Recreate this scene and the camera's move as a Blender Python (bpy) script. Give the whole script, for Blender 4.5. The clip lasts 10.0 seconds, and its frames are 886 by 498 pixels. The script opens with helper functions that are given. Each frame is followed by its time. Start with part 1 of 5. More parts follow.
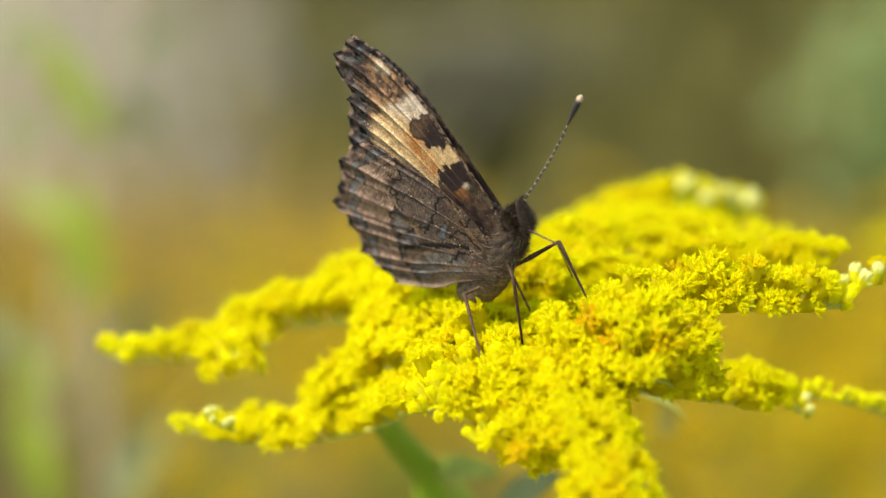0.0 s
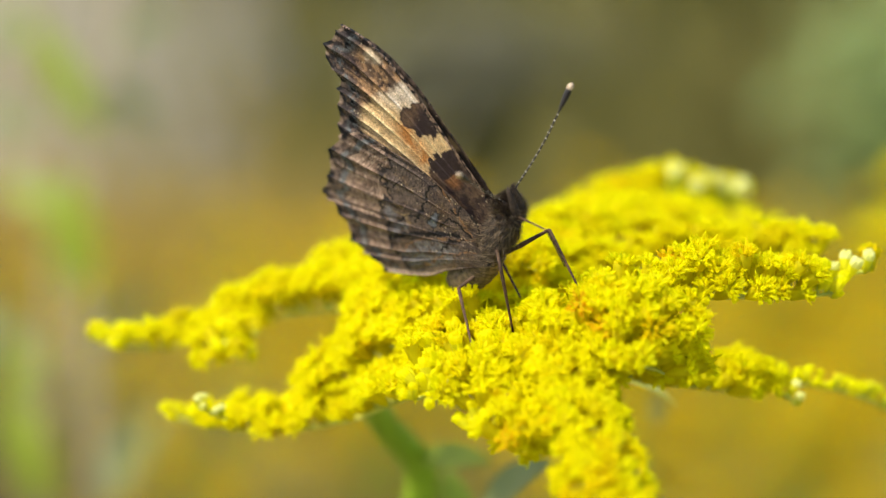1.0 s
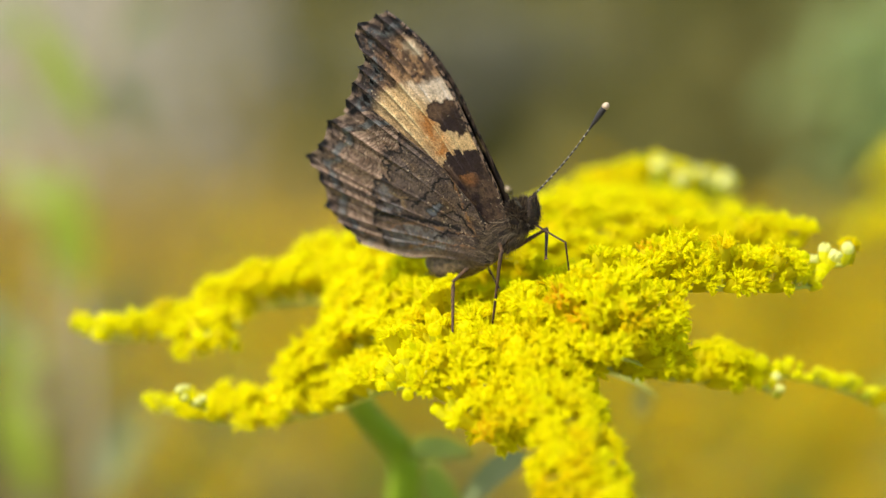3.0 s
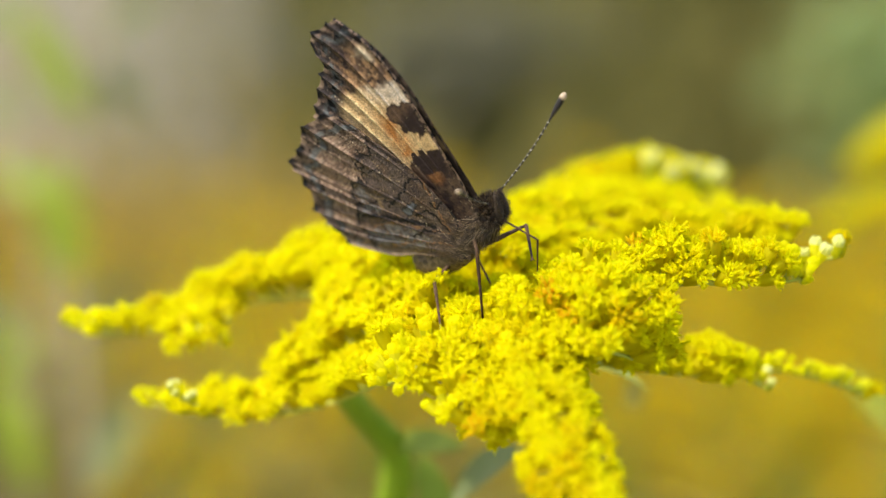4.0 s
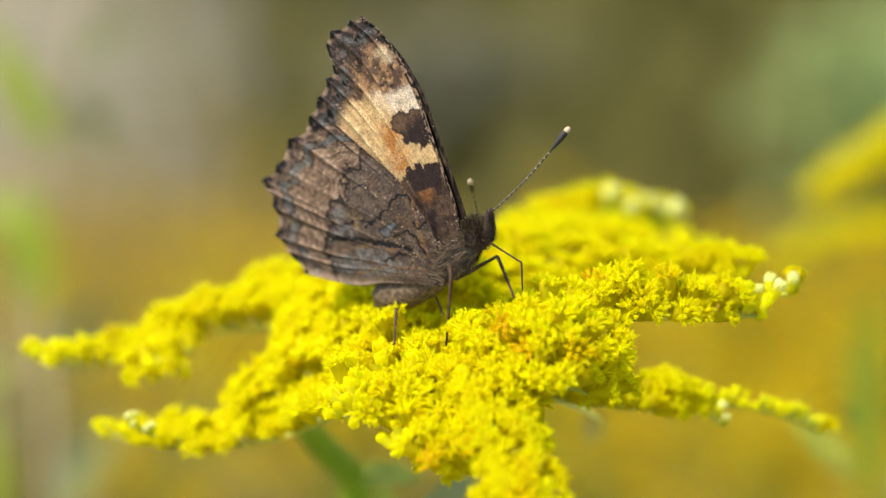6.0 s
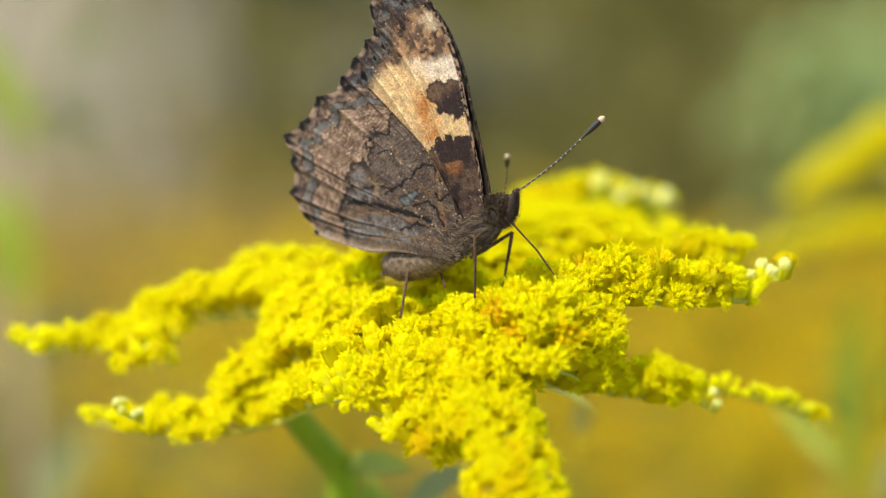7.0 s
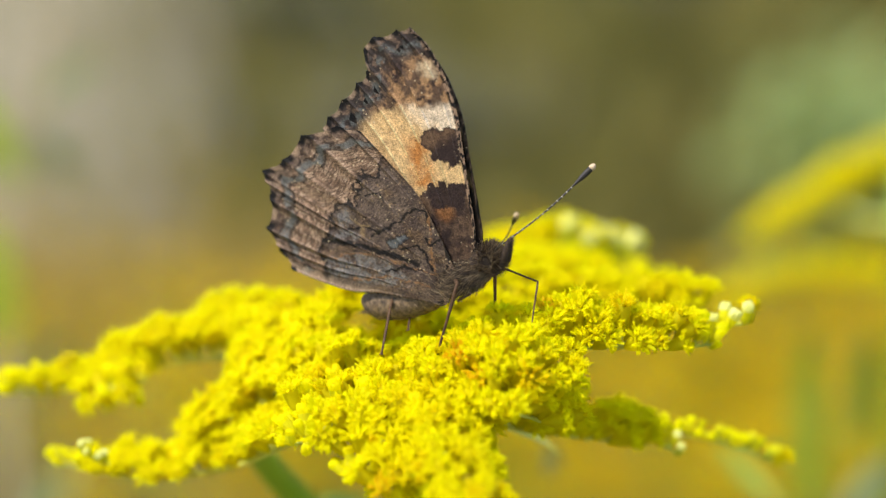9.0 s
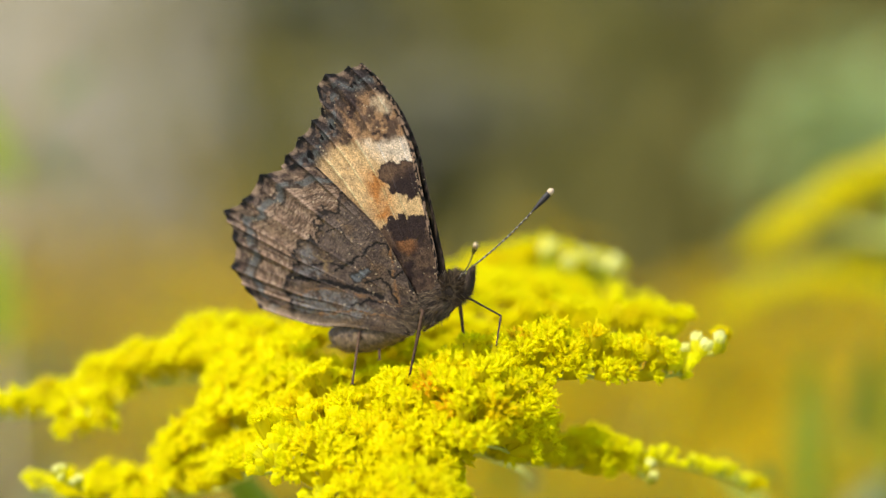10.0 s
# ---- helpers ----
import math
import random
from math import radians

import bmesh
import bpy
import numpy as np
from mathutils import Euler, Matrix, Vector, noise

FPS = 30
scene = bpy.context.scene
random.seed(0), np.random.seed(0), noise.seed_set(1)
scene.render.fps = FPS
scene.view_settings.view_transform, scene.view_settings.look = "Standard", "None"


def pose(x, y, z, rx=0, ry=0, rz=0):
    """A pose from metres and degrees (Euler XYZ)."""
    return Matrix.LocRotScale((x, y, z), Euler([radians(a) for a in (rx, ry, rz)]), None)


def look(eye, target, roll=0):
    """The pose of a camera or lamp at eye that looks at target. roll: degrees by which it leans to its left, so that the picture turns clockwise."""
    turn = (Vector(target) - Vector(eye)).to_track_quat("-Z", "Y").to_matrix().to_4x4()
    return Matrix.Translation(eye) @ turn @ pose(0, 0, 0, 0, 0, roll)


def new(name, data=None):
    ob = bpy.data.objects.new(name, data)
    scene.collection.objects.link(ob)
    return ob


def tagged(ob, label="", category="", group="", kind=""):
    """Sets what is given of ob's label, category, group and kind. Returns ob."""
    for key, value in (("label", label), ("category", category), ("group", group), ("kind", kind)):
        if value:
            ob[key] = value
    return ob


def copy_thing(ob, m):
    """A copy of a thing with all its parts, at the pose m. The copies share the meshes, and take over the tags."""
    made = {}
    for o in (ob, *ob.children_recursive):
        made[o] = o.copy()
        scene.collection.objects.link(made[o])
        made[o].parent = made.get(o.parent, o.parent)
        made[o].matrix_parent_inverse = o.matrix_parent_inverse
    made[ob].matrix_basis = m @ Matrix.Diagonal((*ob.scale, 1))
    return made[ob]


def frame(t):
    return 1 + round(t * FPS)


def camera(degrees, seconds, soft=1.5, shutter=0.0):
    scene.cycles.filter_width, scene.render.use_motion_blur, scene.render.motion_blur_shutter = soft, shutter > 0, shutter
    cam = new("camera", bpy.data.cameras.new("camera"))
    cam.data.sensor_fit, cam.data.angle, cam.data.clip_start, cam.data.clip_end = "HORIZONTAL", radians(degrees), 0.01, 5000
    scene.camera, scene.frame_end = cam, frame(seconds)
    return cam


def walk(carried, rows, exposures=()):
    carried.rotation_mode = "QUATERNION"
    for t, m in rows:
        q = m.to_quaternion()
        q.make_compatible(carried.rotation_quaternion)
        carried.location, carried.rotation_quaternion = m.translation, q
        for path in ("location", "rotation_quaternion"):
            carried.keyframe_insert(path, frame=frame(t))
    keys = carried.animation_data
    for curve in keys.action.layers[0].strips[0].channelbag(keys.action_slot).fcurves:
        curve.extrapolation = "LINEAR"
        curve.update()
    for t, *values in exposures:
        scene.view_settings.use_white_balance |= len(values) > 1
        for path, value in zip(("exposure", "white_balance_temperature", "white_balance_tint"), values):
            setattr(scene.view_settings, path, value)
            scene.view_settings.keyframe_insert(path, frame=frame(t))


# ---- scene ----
import collections

Z0 = 0.9          # height of the flower head over the ground
FSTOP = 12.0

cam = camera(20, 10.0, soft=1.35)
cam.data.dof.use_dof = True
cam.data.dof.focus_distance = 0.243
cam.data.dof.aperture_fstop = FSTOP
PATH = [
    (0.0, pose(0.00000, -0.23776, 0.97725, 72.024, 0.021, 0.001)),
    (0.5, pose(-0.00046, -0.23779, 0.97698, 71.933, -0.363, 0.013)),
    (1.0, pose(-0.00003, -0.23770, 0.97691, 71.803, -0.056, -0.209)),
    (1.5, pose(0.00237, -0.23833, 0.97706, 71.798, -0.136, 0.103)),
    (2.0, pose(0.00371, -0.23848, 0.97832, 71.549, -0.170, 0.306)),
    (3.5, pose(0.00199, -0.23888, 0.97600, 71.844, -0.129, -0.217)),
    (4.0, pose(0.00285, -0.23823, 0.97711, 71.484, -0.059, -0.224)),
    (4.5, pose(0.00305, -0.23852, 0.97782, 71.543, -0.036, -0.393)),
    (5.0, pose(0.00505, -0.23832, 0.98002, 71.294, -0.965, 0.092)),
    (5.5, pose(0.00742, -0.23843, 0.97930, 71.544, -0.414, 0.126)),
    (5.7, pose(0.00615, -0.23954, 0.97901, 71.828, -0.429, -0.212)),
    (7.0, pose(0.00332, -0.23915, 0.97555, 72.332, -0.829, -1.112)),
    (7.5, pose(0.00491, -0.23953, 0.97472, 72.568, -0.695, -0.963)),
    (8.0, pose(0.00560, -0.24044, 0.97334, 73.085, -0.580, -1.062)),
    (8.5, pose(0.00437, -0.24011, 0.97416, 73.193, -0.512, -1.596)),
    (9.0, pose(0.00629, -0.23960, 0.97639, 73.163, -1.025, -1.200)),
    (9.5, pose(0.00689, -0.23936, 0.97915, 72.995, -1.317, -1.282)),
    (10.0, pose(0.01043, -0.23965, 0.97996, 73.064, -1.161, -0.820)),
]
walk(cam, PATH)

# ---------------------------------------------------------------- light
world = bpy.data.worlds.new("sky")
scene.world = world
world.use_nodes = True
wn = world.node_tree
sky = wn.nodes.new("ShaderNodeTexSky")
sky.sky_type, sky.sun_disc = "NISHITA", False
SUN_DIR = Vector((-0.50, -0.24, 0.83)).normalized()
sky.sun_elevation = math.asin(SUN_DIR.z)
sky.sun_rotation = math.atan2(SUN_DIR.x, SUN_DIR.y)
wn.links.new(sky.outputs[0], wn.nodes["Background"].inputs[0])
wn.nodes["Background"].inputs[1].default_value = 0.15
sun = new("sun", bpy.data.lights.new("sun", "SUN"))
sun.data.energy, sun.data.angle, sun.data.color = 3.35, radians(0.53), (1.0, 0.95, 0.86)
sun.matrix_world = look(SUN_DIR * 10, (0, 0, 0))
scene.view_settings.exposure = 0.84


# ---------------------------------------------------------------- materials
def material(name, rough=0.6, metal=0.0, spec=0.4):
    m = bpy.data.materials.new(name)
    m.use_nodes = True
    b = m.node_tree.nodes["Principled BSDF"]
    b.inputs["Roughness"].default_value = rough
    b.inputs["Metallic"].default_value = metal
    b.inputs["Specular IOR Level"].default_value = spec
    return m, m.node_tree, b


def ramp(nt, source, stops):
    r = nt.nodes.new("ShaderNodeValToRGB")
    while len(r.color_ramp.elements) < len(stops):
        r.color_ramp.elements.new(0.5)
    for e, (p, c) in zip(r.color_ramp.elements, stops):
        e.position, e.color = p, (*c, 1)
    nt.links.new(source, r.inputs[0])
    return r.outputs[0]


def noise_tex(nt, scale, detail=4.0, rough=0.6):
    co = nt.nodes.new("ShaderNodeTexCoord")
    n = nt.nodes.new("ShaderNodeTexNoise")
    n.inputs["Scale"].default_value = scale
    n.inputs["Detail"].default_value = detail
    n.inputs["Roughness"].default_value = rough
    nt.links.new(co.outputs["Object"], n.inputs["Vector"])
    return n.outputs["Fac"]


def mixed(nt, a, b, fac, kind="MIX"):
    m = nt.nodes.new("ShaderNodeMix")
    m.data_type, m.blend_type = "RGBA", kind
    for sock, v in ((m.inputs[0], fac), (m.inputs[6], a), (m.inputs[7], b)):
        if hasattr(v, "is_linked"):
            nt.links.new(v, sock)
        elif isinstance(v, float):
            sock.default_value = v
        else:
            sock.default_value = (*v, 1)
    return m.outputs[2]


def bumped(nt, b, height, strength, dist):
    n = nt.nodes.new("ShaderNodeBump")
    n.inputs["Strength"].default_value, n.inputs["Distance"].default_value = strength, dist
    nt.links.new(height, n.inputs["Height"])
    nt.links.new(n.outputs[0], b.inputs["Normal"])


def leafy(name, stops, scale, random_stops=None, passing=0.35, rough=0.5, spec=0.3, island=False):
    """A thin plant surface: colour by grain and by the piece, with light passing through it."""
    m, nt, b = material(name, rough, 0, spec)
    col = ramp(nt, noise_tex(nt, scale), stops)
    if random_stops:
        if island:
            rnd = nt.nodes.new("ShaderNodeNewGeometry").outputs["Random Per Island"]
        else:
            own = nt.nodes.new("ShaderNodeAttribute")
            own.attribute_name = "age"
            add = nt.nodes.new("ShaderNodeMath")
            add.operation = "ADD"
            nt.links.new(nt.nodes.new("ShaderNodeObjectInfo").outputs["Random"], add.inputs[0])
            nt.links.new(own.outputs["Fac"], add.inputs[1])
            fr = nt.nodes.new("ShaderNodeMath")
            fr.operation = "FRACT"
            nt.links.new(add.outputs[0], fr.inputs[0])
            rnd = fr.outputs[0]
        col = mixed(nt, col, ramp(nt, rnd, random_stops), 0.5)
    nt.links.new(col, b.inputs["Base Color"])
    tr = nt.nodes.new("ShaderNodeBsdfTranslucent")
    nt.links.new(col, tr.inputs[0])
    mx = nt.nodes.new("ShaderNodeMixShader")
    mx.inputs[0].default_value = passing
    nt.links.new(b.outputs[0], mx.inputs[1])
    nt.links.new(tr.outputs[0], mx.inputs[2])
    nt.links.new(mx.outputs[0], nt.nodes["Material Output"].inputs[0])
    return m


M_RAY = leafy("petal_yellow", [(0.3, (0.92, 0.85, 0.002)), (0.7, (0.94, 0.905, 0.003))], 900,
              [(0.0, (0.92, 0.82, 0.002)), (0.35, (0.93, 0.89, 0.002)), (1.0, (0.94, 0.92, 0.004))], 0.74, 0.6, 0.10)
M_DISC = leafy("disc_yellow", [(0.3, (0.92, 0.83, 0.002)), (0.7, (0.94, 0.89, 0.003))], 1500,
               [(0.0, (0.90, 0.68, 0.004)), (0.06, (0.92, 0.80, 0.004)), (0.3, (0.93, 0.88, 0.002)), (1.0, (0.94, 0.91, 0.003))], 0.74, 0.6, 0.10)
M_OLD = leafy("disc_orange", [(0.3, (0.86, 0.58, 0.006)), (0.7, (0.93, 0.78, 0.006))], 1500,
              [(0.0, (0.82, 0.50, 0.008)), (0.5, (0.91, 0.70, 0.006)), (1.0, (0.93, 0.82, 0.004))], 0.62, 0.7, 0.08)
M_CUP = leafy("bract_green_yellow", [(0.3, (0.82, 0.73, 0.006)), (0.7, (0.92, 0.84, 0.01))], 900,
              [(0.0, (0.74, 0.68, 0.01)), (0.4, (0.90, 0.81, 0.006)), (1.0, (0.93, 0.85, 0.008))], 0.74, 0.6, 0.12)
M_BUD = leafy("bud_green_yellow", [(0.3, (0.78, 0.73, 0.008)), (0.7, (0.91, 0.85, 0.015))], 700,
              [(0.0, (0.66, 0.66, 0.02)), (0.5, (0.91, 0.85, 0.02)), (1.0, (0.92, 0.87, 0.015))], 0.58, 0.5, 0.2)
M_GREENBUD = leafy("bract_green", [(0.3, (0.44, 0.48, 0.02)), (0.7, (0.62, 0.63, 0.04))], 900, None, 0.5, 0.5, 0.25)
M_PALEBUD = leafy("bud_pale_cream", [(0.3, (0.80, 0.78, 0.14)), (0.7, (0.88, 0.86, 0.36))], 700, None, 0.45, 0.5, 0.25)
M_STALK = leafy("stalk_green", [(0.3, (0.30, 0.44, 0.025)), (0.7, (0.42, 0.54, 0.035))], 500, None, 0.3, 0.5, 0.3)
M_DRYSTEM = leafy("dry_stem", [(0.3, (0.34, 0.26, 0.14)), (0.7, (0.46, 0.36, 0.21))], 200, None, 0.15, 0.6, 0.2)
M_TWIG = leafy("twig_yellow_green", [(0.3, (0.62, 0.62, 0.06)), (0.7, (0.82, 0.80, 0.16))], 500, None, 0.3, 0.5, 0.2)
M_LEAF = leafy("leaf_green", [(0.3, (0.24, 0.32, 0.025)), (0.7, (0.36, 0.44, 0.05))], 90,
               [(0.0, (0.26, 0.34, 0.02)), (1.0, (0.46, 0.52, 0.10))], 0.5, 0.5, 0.3)
M_STALKLEAF = leafy("stalk_leaf_green", [(0.3, (0.25, 0.32, 0.015)), (0.7, (0.36, 0.41, 0.035))], 60, None, 0.5, 0.5, 0.3)
M_PALELEAF = leafy("pale_leaf_green", [(0.3, (0.24, 0.275, 0.10)), (0.7, (0.34, 0.36, 0.15))], 60, None, 0.45, 0.6, 0.2)
M_FARBLOOM = leafy("far_bloom_ochre", [(0.3, (0.60, 0.39, 0.006)), (0.7, (0.78, 0.575, 0.01))], 60,
                   [(0.0, (0.58, 0.36, 0.006)), (1.0, (0.82, 0.64, 0.014))], 0.3, 0.7, 0.1, True)
M_GRASS = leafy("meadow_blades", [(0.3, (0.11, 0.105, 0.026)), (0.7, (0.235, 0.20, 0.05))], 20,
                [(0.0, (0.07, 0.085, 0.016)), (0.5, (0.215, 0.188, 0.042)), (1.0, (0.38, 0.29, 0.09))], 0.3, 0.7, 0.1, True)
M_DRYBLADE = leafy("dry_blades", [(0.3, (0.145, 0.115, 0.04)), (0.7, (0.26, 0.205, 0.085))], 20,
                   [(0.0, (0.11, 0.09, 0.03)), (0.5, (0.26, 0.205, 0.08)), (1.0, (0.42, 0.33, 0.16))], 0.3, 0.7, 0.1, True)
M_STRAW = leafy("ochre_straw", [(0.3, (0.30, 0.205, 0.035)), (0.7, (0.48, 0.345, 0.075))], 20,
                [(0.0, (0.27, 0.18, 0.035)), (1.0, (0.54, 0.40, 0.11))], 0.4, 0.7, 0.1, True)
M_DRYLEAF = leafy("dry_leaf_olive", [(0.3, (0.30, 0.25, 0.04)), (0.7, (0.44, 0.35, 0.08))], 90, None, 0.4, 0.6, 0.2)
M_SHRUB = leafy("shrub_leaves", [(0.3, (0.24, 0.31, 0.085)), (0.7, (0.36, 0.43, 0.15))], 30,
                [(0.0, (0.20, 0.27, 0.07)), (1.0, (0.37, 0.43, 0.16))], 0.4, 0.5, 0.3, True)
M_DARKSHRUB = leafy("dark_shrub_leaves", [(0.3, (0.12, 0.112, 0.062)), (0.7, (0.19, 0.175, 0.10))], 30, None, 0.15, 0.8, 0.1)


def wing_material(name):
    m, nt, b = material(name, 0.68, 0, 0.2)
    at = nt.nodes.new("ShaderNodeAttribute")
    at.attribute_name = "pigment"
    grain = noise_tex(nt, 6500, 3, 0.75)
    blot = noise_tex(nt, 1400, 4, 0.65)
    k1 = ramp(nt, grain, [(0.32, (0.42, 0.40, 0.39)), (0.68, (1.5, 1.47, 1.43))])
    k2 = ramp(nt, blot, [(0.3, (0.68, 0.66, 0.65)), (0.7, (1.24, 1.21, 1.16))])
    col = mixed(nt, mixed(nt, at.outputs["Color"], k1, 1.0, "MULTIPLY"), k2, 1.0, "MULTIPLY")
    # single pale scales, strewn
    co = nt.nodes.new("ShaderNodeTexCoord")
    vo = nt.nodes.new("ShaderNodeTexVoronoi")
    vo.inputs["Scale"].default_value = 3200
    nt.links.new(co.outputs["Object"], vo.inputs["Vector"])
    near = ramp(nt, vo.outputs["Distance"], [(0.22, (1, 1, 1)), (0.36, (0, 0, 0))])
    few = ramp(nt, vo.outputs["Color"], [(0.80, (0, 0, 0)), (0.86, (0.75, 0.75, 0.75))])
    col = mixed(nt, col, (0.52, 0.40, 0.24), mixed(nt, near, few, 1.0, "MULTIPLY"))
    nt.links.new(col, b.inputs["Base Color"])
    bumped(nt, b, grain, 0.8, 0.0002)
    b.inputs["Specular IOR Level"].default_value = 0.14
    return m


M_WING = wing_material("wing_scales")


def dark_skin(name, a, c, scale, rough):
    m, nt, b = material(name, rough, 0, 0.22)
    n = noise_tex(nt, scale)
    nt.links.new(ramp(nt, n, [(0.3, a), (0.7, c)]), b.inputs["Base Color"])
    bumped(nt, b, n, 0.4, 0.0001)
    return m


M_FUR = dark_skin("body_fur", (0.020, 0.013, 0.009), (0.075, 0.05, 0.033), 2500, 0.85)
M_HAIR = leafy("body_hair", [(0.3, (0.026, 0.017, 0.011)), (0.7, (0.13, 0.085, 0.05))], 1500,
               [(0.0, (0.004, 0.003, 0.002)), (0.6, (0.022, 0.014, 0.009)), (0.84, (0.16, 0.10, 0.05)), (1.0, (0.62, 0.42, 0.2))], 0.1, 0.6, 0.3, True)
M_TUFT = leafy("pale_body_hair", [(0.3, (0.17, 0.115, 0.062)), (0.7, (0.38, 0.265, 0.15))], 3000,
               [(0.0, (0.03, 0.02, 0.012)), (0.5, (0.18, 0.13, 0.08)), (1.0, (0.55, 0.43, 0.28))], 0.2, 0.6, 0.3, True)
M_ABD = dark_skin("abdomen_scales", (0.03, 0.02, 0.013), (0.22, 0.15, 0.09), 2600, 0.6)
M_EYE = dark_skin("eye_brown", (0.05, 0.03, 0.016), (0.14, 0.08, 0.045), 3500, 0.6)
M_LEG = dark_skin("leg_brown", (0.030, 0.015, 0.008), (0.12, 0.066, 0.034), 3000, 0.7)
M_BLACK = dark_skin("antenna_black", (0.015, 0.012, 0.01), (0.04, 0.032, 0.026), 3000, 0.5)
M_PALE = dark_skin("antenna_pale_scales", (0.45, 0.39, 0.29), (0.72, 0.64, 0.48), 3000, 0.6)
M_TIP = dark_skin("antenna_tip_cream", (0.40, 0.27, 0.15), (0.66, 0.50, 0.33), 3000, 0.5)


# ---------------------------------------------------------------- mesh helpers
MM = 0.001


def mm(x, y, z):
    return Vector((x * MM, y * MM, Z0 + z * MM))


def mesh_of(name, verts, faces, mats, slots=None, smooth=True):
    me = bpy.data.meshes.new(name)
    me.from_pydata([tuple(v) for v in verts], [], faces)
    for m in mats:
        me.materials.append(m)
    if slots is not None:
        me.polygons.foreach_set("material_index", slots)
    me.polygons.foreach_set("use_smooth", [smooth] * len(me.polygons))
    me.update()
    return me


def part(name, me, parent, label="", kind=""):
    ob = new(name, me)
    ob.parent = parent
    return tagged(ob, label, kind=kind)


class Soup:
    """Collects pieces with a material slot each into one mesh."""

    def __init__(self):
        self.v, self.f, self.s = [], [], []

    def add(self, verts, faces, slot=0, m=None):
        n = len(self.v)
        self.v.extend((m @ Vector(v) if m is not None else Vector(v)) for v in verts)
        self.f.extend(tuple(n + i for i in f) for f in faces)
        self.s.extend([slot] * len(faces))

    def mesh(self, name, mats, smooth=True):
        return mesh_of(name, self.v, self.f, mats, self.s, smooth)


def spline(points, count):
    """Catmull-Rom through the points, count samples."""
    p = [Vector(q) for q in points]
    p = [2 * p[0] - p[1]] + p + [2 * p[-1] - p[-2]]
    out = []
    for i in range(count):
        u = i / (count - 1) * (len(p) - 3)
        k = min(int(u), len(p) - 4)
        t = u - k
        a, b, c, d = p[k:k + 4]
        out.append(0.5 * (2 * b + (c - a) * t + (2 * a - 5 * b + 4 * c - d) * t * t + (3 * b - a - 3 * c + d) * t ** 3))
    return out


def tube(points, radii, sides=8, closed=True):
    verts, faces = [], []
    n = len(points)
    up = Vector((0.13, 0.31, 0.94))
    for i, p in enumerate(points):
        d = (points[min(i + 1, n - 1)] - points[max(i - 1, 0)]).normalized()
        a = d.cross(up).normalized()
        b = d.cross(a)
        for k in range(sides):
            t = 2 * math.pi * k / sides
            verts.append(p + radii[i] * (math.cos(t) * a + math.sin(t) * b))
    for i in range(n - 1):
        for k in range(sides):
            faces.append((i * sides + k, i * sides + (k + 1) % sides, (i + 1) * sides + (k + 1) % sides, (i + 1) * sides + k))
    if closed:
        faces.append(tuple(range(sides - 1, -1, -1)))
        faces.append(tuple((n - 1) * sides + k for k in range(sides)))
    return verts, faces


def turned(axis, spin=0.0):
    """A turn that takes +z to the axis."""
    return Vector(axis).normalized().to_track_quat("Z", "Y").to_matrix().to_4x4() @ Matrix.Rotation(spin, 4, "Z")


def leaf_blade(length, width, droop, folds=6):
    """A lance-shaped leaf along +x with a folded midrib."""
    verts, faces = [], []
    for i in range(folds + 1):
        t = i / folds
        w = width * 0.5 * (math.sin(math.pi * min(1, t * 0.94 + 0.06)) ** 0.8) + length * 0.004
        x, z = length * t, -droop * length * t * t
        verts += [(x, -w, z + w * 0.3), (x, 0, z), (x, w, z + w * 0.3)]
    for i in range(folds):
        k = 3 * i
        faces += [(k, k + 3, k + 4, k + 1), (k + 1, k + 4, k + 5, k + 2)]
    return verts, faces


def leaf_between(parent, base, tip, width, droop, mat, label="", face=(0, 0, 1)):
    """A leaf from base to tip (mm in the place), its upper side towards face, drooping towards its tip."""
    b, t = Vector(base), Vector(tip)
    way = (t - b)
    v, f = leaf_blade(way.length * MM, width * MM, droop, 10)
    ex = way.normalized()
    ey = Vector(face).cross(ex)
    ey = ey.normalized() if ey.length > 0.1 else Vector((0, -1, 0))
    m = Matrix((ex, ey, ex.cross(ey))).transposed().to_4x4()
    ob = part("leaf", mesh_of("leaf", v, f, [mat]), parent, label)
    ob.matrix_basis = Matrix.Translation(b * MM) @ m
    return ob


